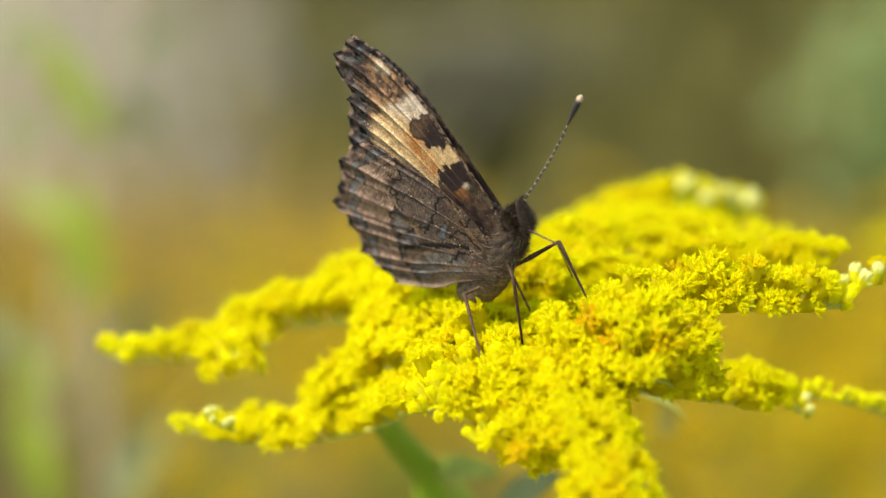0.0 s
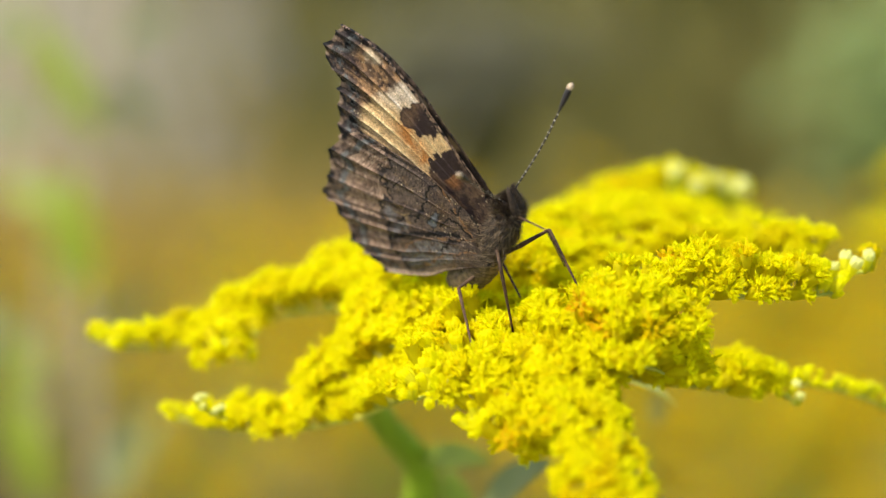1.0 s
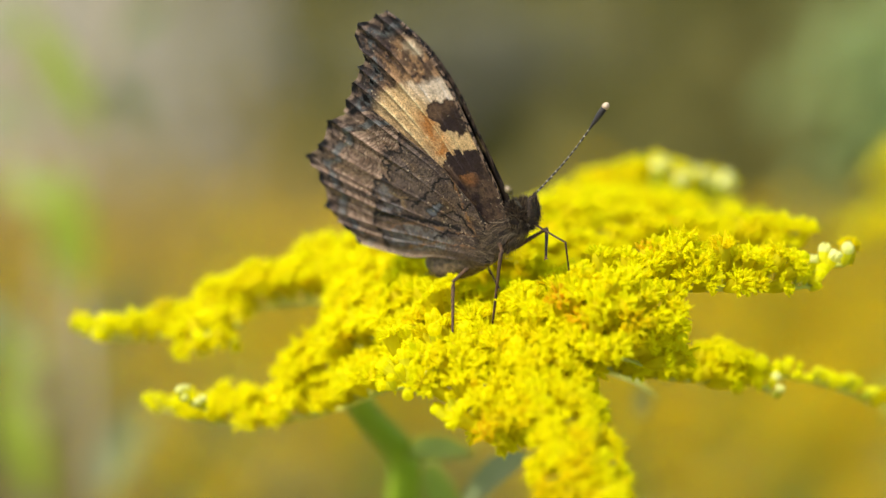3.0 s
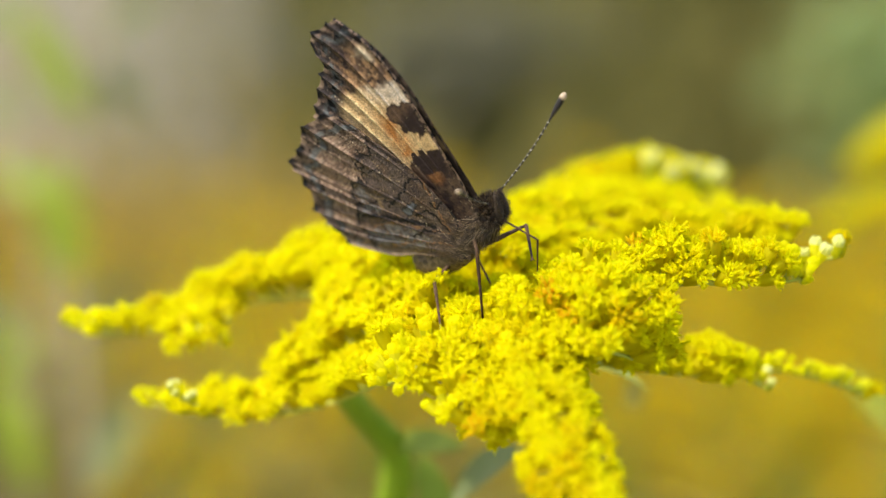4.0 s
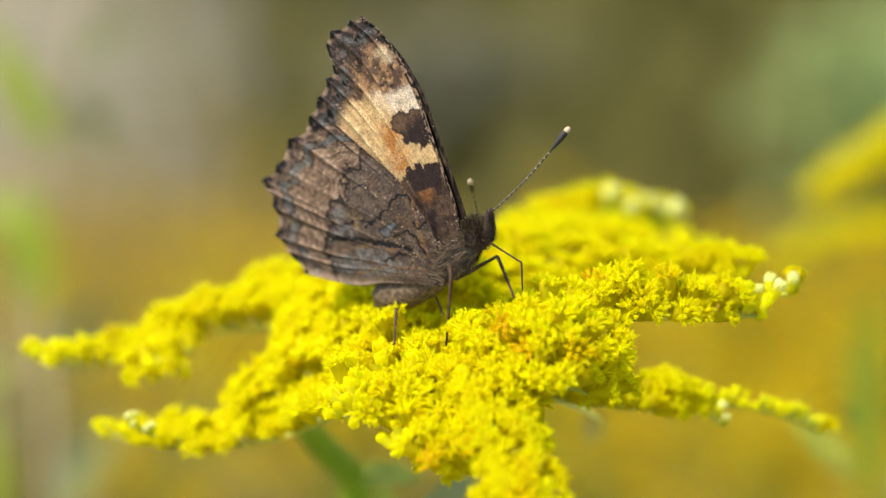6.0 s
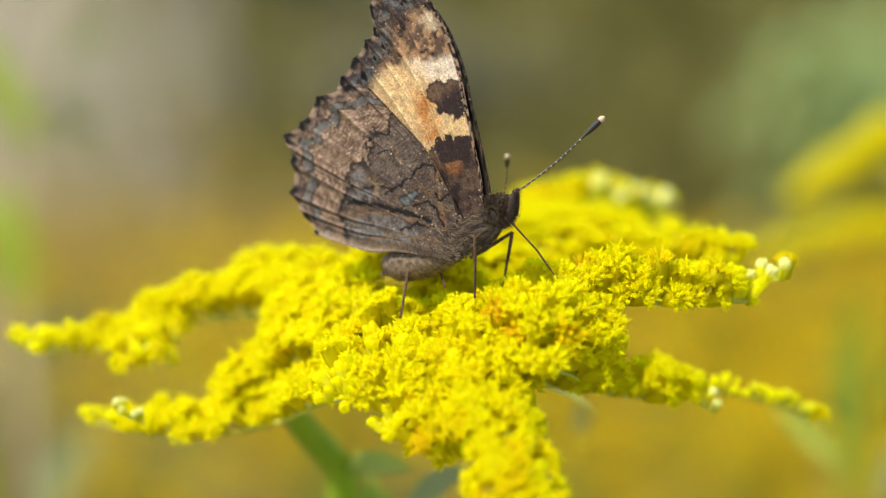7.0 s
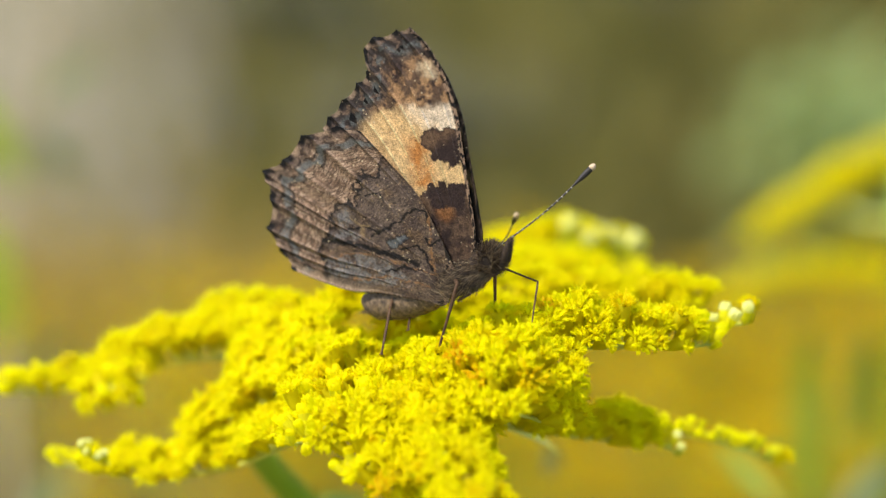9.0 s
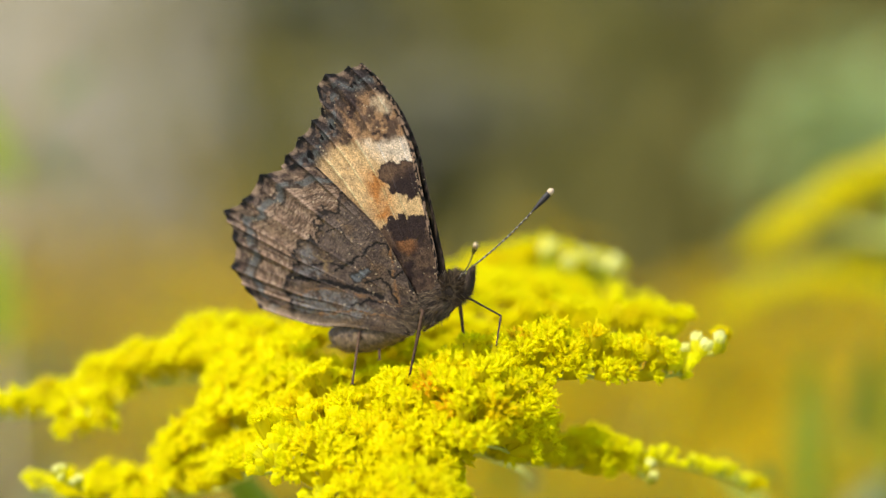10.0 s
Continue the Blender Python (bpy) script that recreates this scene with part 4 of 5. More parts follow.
PALE_BUDS = [bud_mesh("bud", 60 + i, M_BUD if i % 2 else M_GREENBUD, M_PALEBUD) for i in range(4)]
HEADS = [head_mesh("flower_head", 10 + i, (1.0, 1.15, 0.8, 1.0, 0.6, 1.2, 0.9, 1.05)[i]) for i in range(8)]
OLD_HEADS = [head_mesh("flower_head", 30 + i, 1.25, True) for i in range(3)]
FAR_HEADS = [head_mesh("flower_head", 80 + i, 1.0, False, True) for i in range(6)]
BUDS = [bud_mesh("bud", 40 + i) for i in range(5)]
GREEN_BUDS = [bud_mesh("bud", 50 + i, M_GREENBUD, M_BUD) for i in range(3)]
# where the oldest heads, gone orange, sit among the fresh ones; under the butterfly and on the lower right branch (last
# three) the orange also puts the warm tone of shade into the colour
OLD_AND_SHADED_SPOTS = [Vector(q) for q in [(14.6, -14.9, -5.3), (10.4, -2.8, -4.0), (12.1, 0.5, -3.4), (7.2, -22.6, -12.7), (-18.6, 13.5, -15.4), (-24.3, 12.9, -17.4), (13.4, -17.8, -7.8), (16.0, -13.4, -7.2), (27.2, -2.0, -4.3), (7.1, -1.1, -3.3), (9.0, -1.0, -3.1), (5.9, -2.4, -4.1), (17.3, -2.6, -3.0), (15.7, -0.5, -3.1), (9.5, 1.6, -3.8), (17.0, -2.8, -3.4), (19.2, -2.9, -3.6), (21.4, -4.0, -3.7), (14.8, -1.0, -4.6), (20.0, 0.8, -13.4), (24.2, 2.6, -14.6), (28.4, 4.6, -15.8)]]

goldenrod = tagged(new("goldenrod"), "blooming goldenrod spray of arching yellow flower branches", "flower")
goldenrod.location = mm(0, 0, 0)
CROWD = collections.defaultdict(list)     # heads placed so far, by cell
# hollows between the heads, trodden open where the feet stand
HOLLOWS = [Vector(foot) + Vector((0, -1.15, 0.4)) * k for foot in [(12.0, -9.3, -4.0), (12.2, -9.1, -2.4), (7.7, -8.8, -6.4), (6.6, -8.5, -4.0), (4.6, -8.5, -4.8), (3.6, -11.8, -6.3), (17.8, -5.4, -3.0), (13.8, -9.1, -1.6)] for k in range(6)]


def crowded(p, gap):
    k = tuple(int(math.floor(c / 2)) for c in p)
    for a in (-1, 0, 1):
        for b in (-1, 0, 1):
            for c in (-1, 0, 1):
                for q in CROWD[(k[0] + a, k[1] + b, k[2] + c)]:
                    if (q - p).length < gap:
                        return True
    CROWD[k].append(p.copy())
    return False


def raceme(points, heights, wide, seed, single=False, bud_from=1.1, bud_rate=0.05, lean=1.2, label="", plant=None, pale=False, size=1.0, gap=1.38, tries=12.0):
    """One arching branch. Heads stand side by side on short stalks over it, as high as heights say along its way; buds towards the tip."""
    rnd = random.Random(seed)
    path = spline([Vector(p) for p in points], 40)
    v, f = tube([p * MM for p in path], [(0.30 - 0.14 * i / 39) * MM for i in range(40)], 8)
    br = part("branch", mesh_of("branch", v, f, [M_TWIG]), plant or goldenrod, label)
    soup, stalks, ages = Soup(), Soup(), []
    far = sum(p[1] for p in points) / len(points) > 15
    length = sum((b - a).length for a, b in zip(path, path[1:]))
    for i in range(int(length * tries * (wide + max(heights)) / 4 + 4)):
        t = rnd.random()
        k = t * 38.99
        p = path[int(k)].lerp(path[int(k) + 1], k - int(k))
        d = (path[int(k) + 1] - path[int(k)]).normalized()
        u = t * (len(heights) - 1)
        hi = heights[int(u)] + (heights[min(int(u) + 1, len(heights) - 1)] - heights[int(u)]) * (u - int(u))
        side = Vector((0, 0, 1)).cross(d).normalized()
        up = d.cross(side) if d.cross(side).z > 0 else -d.cross(side)
        ang = max(-lean, min(lean, rnd.gauss(0, 0.65 * lean)))
        taper = 0.4 + 0.6 * min(1, (1 - t) * 3)
        r = rnd.uniform(0.15, 1.0) ** 0.7 * (1 + 0.35 * noise.noise(p * 0.33 + Vector((seed, 0, 0))))
        off = (up * math.cos(ang) * (hi if math.cos(ang) > 0 else 1.0) + side * math.sin(ang) * wide * taper) * r
        base = p + off + d * rnd.uniform(-0.3, 0.9)
        n = up * math.cos(ang) + side * math.sin(ang)
        way = (n * 0.75 + Vector((0, 0, 0.55)) + d * rnd.uniform(0.0, 0.7) + Vector((rnd.gauss(0, .2), rnd.gauss(0, .2), rnd.gauss(0, .15)))).normalized()
        bud = rnd.random() < (bud_rate if t < bud_from else 0.92)
        if any((base + way * 1.5 - q).length < 1.45 for q in HOLLOWS):
            continue
        if crowded(base + way * 1.3, gap * size * (0.82 if bud else 1)):
            continue
        old = not bud and any((base - q).length < 2.2 for q in OLD_AND_SHADED_SPOTS) and rnd.random() < 0.24 or rnd.random() < 0.008
        if bud:
            me = (PALE_BUDS if pale else GREEN_BUDS if bud_rate == 1 and rnd.random() < 0.7 else BUDS)
        else:
            me = OLD_HEADS if old else FAR_HEADS if far else HEADS
        me = me[rnd.randrange(len(me))]
        s = size * rnd.uniform(0.92, 1.2) * ((0.58 + 0.32 * min(1, (1 - t) * 4)) if bud and not pale else 1)
        m = Matrix.Translation(base * MM) @ turned(way, rnd.uniform(0, 6.28)) @ Matrix.Scale(s, 4)
        vv, ff = tube([(p - d * 0.5) * MM, (p.lerp(base, 0.55) - Vector((0, 0, 0.2))) * MM, base * MM], [0.17 * MM, 0.14 * MM, 0.13 * MM], 5, False)
        stalks.add(vv, ff)
        if single:
            ob = part("bud" if bud else "flower_head", me, br, "orange fading flower head" if old else "")
            ob.matrix_basis = m
        else:
            sl = [BLOOM_MATS.index(x) for x in me.materials]
            n0 = len(soup.v)
            ages.extend([rnd.random()] * len(me.vertices))
            soup.v.extend(m @ q.co for q in me.vertices)
            for poly in me.polygons:
                soup.f.append(tuple(n0 + q for q in poly.vertices))
                soup.s.append(sl[poly.material_index])
    part("stalk_mass", stalks.mesh("stalk_mass", [M_TWIG]), br, kind="stuff")
    if not single and soup.v:
        joined = soup.mesh("bloom_mass", BLOOM_MATS)
        joined.attributes.new("age", "FLOAT", "POINT").data.foreach_set("value", ages)
        part("bloom_mass", joined, br, "crowded small yellow flower heads", "stuff")
    return br


BLOOM_MATS = [M_CUP, M_RAY, M_DISC, M_BUD, M_PALEBUD, M_OLD, M_GREENBUD]
BRANCHES = [
    ([(10.1, -13.4, -7.2), (11.8, -17.8, -7.8), (12.5, -22.4, -8.9), (13.6, -27.1, -10.3), (14.9, -31.8, -11.6), (16.0, -35.5, -13.3), (17.2, -40.4, -15.3)], [1.4, 1.5, 1.4, 1.3, 1.3, 1.2, 1.0], 1.9, 1, True, 1.1, 0.03, 2.0),
    ([(9.1, -9.9, -9.4), (7.4, -13.1, -9.6), (6.3, -16.6, -10.6), (5.2, -19.1, -11.6), (4.1, -20.4, -12.4)], [1.6, 1.6, 1.5, 1.2, 0.6], 2.0, 2, True, 0.72, 0.12, 2.0),
    ([(6.4, -8.7, -9.0), (3.6, -11.9, -9.0), (1.7, -14.1, -9.6), (0.1, -15.4, -10.2), (-1.1, -16.6, -10.6)], [1.6, 1.5, 1.4, 1.0, 0.5], 1.9, 3, True, 0.72, 0.2, 2.0),
    ([(9.3, -11.1, -6.7), (12.7, -13.6, -4.6), (16.4, -14.4, -3.9), (20.7, -14.5, -4.0), (24.4, -12.8, -5.2)], [1.2, 1.5, 1.8, 1.6, 0.8], 2.2, 4, True, 1.1, 0.02, 2.0),
    ([(11.6, -7.8, -9.2), (14.6, -15.5, -7.0), (16.8, -18.4, -6.3), (19.8, -17.6, -7.1), (23.7, -12.3, -10.0)], [1.0, 1.3, 1.4, 1.3, 1.0], 1.7, 33, False, 1.1, 0.02, 1.6),
    ([(10.4, -9.9, -6.2), (13.3, -13.2, -6.7), (16.6, -13.4, -7.2), (18.8, -11.4, -7.4)], [1.5, 1.5, 1.2, 0.8], 2.2, 5, True, 1.1, 0.02, 1.9),
    ([(7.9, -16.1, -9.1), (8.3, -19.8, -10.5), (8.0, -22.3, -11.7), (7.2, -23.6, -12.6)], [1.3, 1.2, 1.0, 0.6], 2.0, 6, False, 1.1, 0.05, 2.0),
    ([(4.2, -8.2, -10.7), (1.7, -10.0, -9.7), (-0.5, -11.1, -9.9), (-1.4, -12.3, -10.3)], [1.1, 1.2, 1.2, 0.6], 2.0, 7, False, 0.7, 0.25, 1.8),
    ([(8.6, -9.5, -8.1), (6.3, -12.5, -7.9), (4.9, -14.8, -8.4), (4.1, -17.2, -9.2)], [0.9, 1.0, 1.2, 1.0], 2.0, 8, True, 1.1, 0.05, 1.9),
    ([(11.7, -13.8, -8.3), (13.6, -17.1, -8.7), (14.3, -18.5, -9.9)], [1.2, 1.1, 0.6], 2.0, 9, False, 1.1, 0.03, 1.9),
    ([(10.3, -16.8, -11.1), (9.4, -19.5, -12.9), (8.3, -21.0, -14.3)], [0.8, 0.6, 0.4], 1.6, 10, False, 1.1, 0.3, 2.0),
    ([(9.7, -6.6, -8.9), (15.8, -6.6, -5.8), (21.3, -6.3, -4.8), (27.0, -5.2, -4.6), (32.6, -4.3, -4.8), (36.7, -3.3, -5.1), (39.6, -2.3, -5.1)], [1.2, 2.2, 2.8, 3.0, 3.0, 2.6, 0.6], 1.4, 11, False, 0.8, 0.0, 1.35),
    ([(8.9, 6.5, -10.9), (13.9, 13.1, -9.8), (20.0, 16.4, -9.5), (26.2, 17.5, -9.2), (32.2, 17.5, -9.1), (37.0, 16.6, -8.6), (40.8, 15.8, -7.7)], [2.0, 2.4, 2.8, 3.4, 3.6, 3.2, 1.6], 1.5, 12, False, 0.94, 0.0, 0.9),
    ([(8.6, 7.4, -8.2), (12.9, 19.9, -8.6), (19.0, 30.0, -9.7), (25.0, 33.8, -10.9), (30.2, 34.3, -12.4), (34.6, 33.0, -13.3), (38.4, 31.7, -13.8)], [2.0, 2.2, 2.2, 2.2, 1.8, 1.4, 0.8], 2.2, 13, False, 1.1, 0.02, 1.3),
    ([(7.8, 10.4, -8.6), (11.7, 29.4, -11.7), (16.4, 43.6, -13.2), (22.0, 52.8, -13.9), (26.3, 56.1, -13.5), (28.8, 57.1, -13.8)], [1.8, 1.8, 1.9, 2.2, 2.6, 2.2], 2.0, 14, False, 1.1, 0.02, 1.1),
    ([(17.8, 32.8, -10.9), (23.6, 41.9, -12.0), (28.7, 46.6, -13.5), (32.8, 47.2, -15.0), (36.2, 46.7, -16.3)], [1.5, 1.6, 1.3, 1.0, 0.5], 2.2, 15, False, 1.1, 0.05, 1.3),
    ([(8.8, 2.9, -9.0), (10.9, 13.0, -10.1), (14.8, 22.3, -10.7)], [0.8, 1.2, 1.5], 2.5, 16, False, 1.1, 0.02, 1.5),
    ([(12.1, -4.3, -11.4), (18.0, -0.1, -14.6), (24.0, 2.4, -16.6), (30.1, 5.0, -18.2), (35.7, 7.8, -19.0), (40.2, 9.8, -19.5)], [1.2, 1.6, 1.9, 1.7, 1.0, 0.4], 1.5, 17, False, 0.72, 0.06, 1.45),
    ([(39.9, 9.8, -19.5), (43.5, 11.4, -20.9), (46.8, 12.9, -22.6), (49.6, 14.4, -24.5)], [0.4, 0.4, 0.3, 0.2], 0.8, 18, False, 0, 1.0, 1.3),
    ([(13.8, -4.1, -11.0), (17.9, -0.6, -12.9), (22.1, 2.1, -14.4), (27.6, 4.7, -15.9)], [1.0, 1.2, 1.4, 0.8], 1.5, 19, False, 1.1, 0.03, 1.2),
    ([(4.8, 2.3, -10.7), (-0.5, 8.6, -11.1), (-5.4, 16.3, -13.2), (-10.6, 22.8, -15.8), (-15.7, 24.6, -16.9), (-20.2, 25.3, -18.0), (-23.4, 25.0, -18.9)], [2.0, 2.3, 2.7, 3.7, 3.0, 2.8, 2.4], 1.8, 20, False, 1.1, 0.03, 0.9),
    ([(-22.1, 24.9, -19.2), (-25.2, 24.6, -20.0), (-29.5, 23.5, -20.3), (-33.9, 23.5, -20.4), (-38.0, 23.8, -19.5)], [0.6, 1.3, 1.0, 0.8, 0.4], 1.5, 21, False, 0.6, 0.12, 1.1),
    ([(-19.1, 19.2, -17.2), (-21.3, 19.1, -17.7), (-23.4, 18.8, -18.5), (-25.7, 19.4, -20.0)], [0.2, 0.2, 0.2, 0.2], 0.8, 22, False, 1.1, 0.1, 2.6),
    ([(2.5, 3.1, -8.5), (-1.7, 11.2, -9.5), (-6.1, 20.1, -11.3), (-10.8, 27.8, -13.6)], [1.5, 1.8, 1.8, 1.2], 2.2, 23, False, 1.1, 0.03, 1.3),
    ([(-1.0, 4.5, -10.6), (-4.7, 11.4, -12.1), (-8.5, 17.0, -14.4)], [1.5, 1.5, 1.0], 2.0, 24, False, 1.1, 0.04, 1.3),
    ([(4.7, -5.0, -10.4), (0.8, -1.9, -14.0), (-3.3, 2.9, -18.5), (-7.6, 8.0, -22.4), (-12.0, 11.4, -24.9), (-16.4, 13.1, -26.1), (-20.8, 14.1, -26.4), (-24.5, 15.2, -26.3), (-28.5, 16.4, -25.8)], [2.0, 2.6, 2.6, 2.4, 2.2, 1.8, 1.3, 0.9, 0.3], 2.2, 25, False, 0.75, 0.08, 1.25),
    ([(4.7, -4.4, -8.8), (0.2, 1.1, -11.4), (-4.6, 7.1, -15.5), (-8.9, 11.1, -19.3), (-13.3, 13.2, -22.7)], [2.2, 2.6, 3.0, 2.6, 1.6], 2.1, 26, False, 1.1, 0.04, 1.2),
    ([(2.5, -6.6, -12.2), (-1.5, -3.3, -15.0), (-4.4, -0.0, -17.8)], [1.8, 1.6, 1.0], 1.9, 27, False, 1.1, 0.06, 1.5),
    ([(3.1, -3.8, -10.2), (-0.9, 1.0, -11.7), (-4.5, 5.6, -13.7)], [0.9, 1.2, 1.2], 2.0, 28, False, 1.1, 0.04, 1.4),
    ([(5.9, -5.6, -9.3), (2.5, -1.4, -9.3), (-1.0, 2.7, -9.6)], [0.5, 0.7, 0.8], 2.2, 29, False, 1.1, 0.03, 1.4),
    ([(7.0, -1.4, -9.3), (4.8, 3.7, -9.7), (2.5, 7.9, -9.9)], [0.4, 0.5, 0.6], 2.2, 30, False, 1.1, 0.03, 1.4),
    ([(7.5, -7.6, -8.8), (10.4, -3.3, -8.6), (13.3, -1.2, -8.5)], [0.5, 0.6, 0.8], 2.2, 31, False, 1.1, 0.02, 1.4),
    ([(4.7, -10.3, -10.7), (7.4, -12.8, -8.6), (10.1, -12.7, -8.4)], [1.0, 1.0, 0.8], 2.2, 32, False, 1.1, 0.02, 1.9),
    ([(1.2, 10.3, -8.1), (3.5, 10.8, -6.3), (7.1, 9.8, -5.7), (11.2, 6.5, -5.8)], [1.2, 1.5, 1.5, 1.2], 2.2, 34, False, 1.1, 0.02, 1.3),
]
for pts, heights, wide, seed, single, bud_from, bud_rate, lean in BRANCHES:
    # the twig of buds alone is sparse
    raceme(pts, heights, wide, seed, single, bud_from, bud_rate, lean, "arching green branch set with yellow flower heads", size=0.88 if bud_rate == 1 else 1.16, gap=1.9 if bud_rate == 1 else 1.36, tries=16.0)
raceme([(28.6, 54.4, -12.5), (31.5, 56.2, -13.4), (34.1, 57.0, -14.1), (36.6, 57.7, -15.0)], [0.6, 0.8, 0.8, 0.5], 1.6, 51, False, 0, 1.0, 1.0, "branch tip with large pale buds", pale=True, size=1.5, gap=1.25, tries=16.0)
raceme([(36.3, 51.4, -14.9), (38.7, 51.3, -15.3), (41.1, 51.0, -16.1)], [0.4, 0.4, 0.3], 1.0, 56, False, 0, 0.97, 1.0, "branch tip with yellow-green buds", size=1.3, gap=1.4)
raceme([(38.8, -0.3, -5.6), (41.0, 0.1, -4.2), (43.5, 1.3, -3.9)], [0.3, 0.3, 0.2], 0.8, 52, False, 0, 0.97, 1.5, "branch tip with pale open buds", pale=True, size=0.9)
raceme([(36.2, -1.8, -3.8), (38.5, -2.0, -4.3), (39.2, -2.2, -5.0)], [0.5, 0.4, 0.2], 0.8, 53, False, 0, 0.97, 1.5, "branch tip with yellow-green buds")
raceme([(-22.0, 5.2, -21.3), (-23.1, 5.4, -20.9), (-24.0, 5.5, -20.5)], [0.4, 0.3, 0.2], 0.6, 54, False, 0, 0.97, 1.2, "branch tip with pale buds", pale=True, size=0.6)
raceme([(36.0, 5.5, -18.6), (37.0, 5.5, -19.4), (37.8, 5.4, -19.9)], [0.2, 0.2], 0.5, 55, False, 0, 0.97, 1.5, "drooping twig with pale buds", pale=True, size=0.8)


def main_stem():
    pts = spline([(-14, 60, -900), (-10, 60, -400), (-5, 56, -120), (-2.5, 47.0, -60.0), (-2.0, 41.9, -50.0), (-1.4, 37.9, -43.1), (-2.2, 35.2, -38.6), (-5.6, 27.2, -31.0), (-6.6, 17.9, -24.3), (-3.0, 6.7, -17.0), (2.5, -2.0, -12.5), (6.4, -6.1, -10.0)], 70)
    v, f = tube([p * MM for p in pts], [(2.6 - 1.9 * (i / 69) ** 1.5) * MM for i in range(70)], 12)
    part("stem", mesh_of("stem", v, f, [M_STALK]), goldenrod, "green main stem")
    for base, tip, width, mat in [((-2.0, 35.0, -38.5), (5.8, 27.0, -34.8), 3.5, M_LEAF), ((5.1, 29.3, -43.6), (10.9, 16.7, -30.6), 5.5, M_PALELEAF), ((1.5, 37.0, -41.0), (5.0, 36.0, -52.0), 4.0, M_LEAF),
                                  ((18.0, 4.9, -16.5), (27.5, 16.2, -22.9), 4.0, M_TWIG), ((27.6, 59.9, -40.1), (29.8, 63.1, -46.1), 3.5, M_DRYLEAF)]:
        leaf_between(goldenrod, base, tip, width, 0.12, mat, "narrow green leaf", (-0.2, -0.6, 0.8))
    for i in range(8):
        a = 2.4 * i
        leaf_between(goldenrod, (-6, 56, -130 - 22 * i), (-6 + 60 * math.cos(a), 56 + 60 * math.sin(a), -110 - 22 * i), 12, 0.3, M_LEAF, "narrow green leaf")


main_stem()

# ---------------------------------------------------------------- the meadow behind
def meadow_grass():
    rnd = random.Random(21)
    sp = Soup()
    for i in range(32000):
        if i < 17000:
            y = rnd.uniform(0.6, 5.2) + rnd.gauss(0, 0.3)
            x = rnd.uniform(-0.5, 0.5) * (1.2 + 0.5 * y) + rnd.gauss(0, 0.35)
        else:
            # thinning out all round
            a, r = rnd.uniform(0, 6.28), abs(rnd.gauss(0, 5.0))
            x, y = r * math.cos(a), 1.5 + r * math.sin(a)
        h = rnd.uniform(0.06, 0.26)
        if x < -0.22 - 0.08 * max(0, y - 3.6) and y > 2.55 + min(0, x + 0.4) * 0.4:
            # sparse and short on the trodden path
            inside = -0.22 - 0.08 * max(0, y - 3.6) - x
            if rnd.random() < 0.75 * min(1, inside / 0.28):
                continue
            h *= 0.5
        elif x < 0.1 and y > 2.05:
            h *= 0.5
        a = rnd.uniform(0, 6.28)
        w = rnd.uniform(0.004, 0.009)
        o = Vector((math.cos(a), math.sin(a), 0))
        s = Vector((-o.y, o.x, 0)) * w
        p = Vector((x, y, 0))
        q, r = p + Vector((0, 0, h * 0.6)) + o * h * 0.12, p + Vector((0, 0, h * 0.92)) + o * h * 0.45
        sp.add([p - s, p + s, q - s * 0.8, q + s * 0.8, r], [(0, 1, 3, 2), (2, 3, 4)], 1 if y < 2.5 and x < 0.04 + rnd.gauss(0, 0.12) else 0)
    for i in range(10500):
        # a belt of ripe straw before the path
        y = rnd.gauss(2.35, 0.34)
        x = rnd.gauss(-0.42, 0.33)
        if rnd.random() < 0.92 * smooth01(2.35, 2.85, y) or rnd.random() < smooth01(-0.12, 0.05, x):
            continue
        a, h, w = rnd.uniform(0, 6.28), rnd.uniform(0.06, 0.15), rnd.uniform(0.005, 0.010)
        o = Vector((math.cos(a), math.sin(a), 0))
        s = Vector((-o.y, o.x, 0)) * w
        p = Vector((x, y, 0))
        q, r = p + Vector((0, 0, h * 0.6)) + o * h * 0.2, p + Vector((0, 0, h * 0.85)) + o * h * 0.6
        sp.add([p - s, p + s, q - s * 0.8, q + s * 0.8, r], [(0, 1, 3, 2), (2, 3, 4)], 2)
    ob = new("meadow_grass", sp.mesh("meadow_grass", [M_GRASS, M_DRYBLADE, M_STRAW]))
    tagged(ob, "dry olive meadow grass, out of focus", "grass", kind="stuff")


meadow_grass()


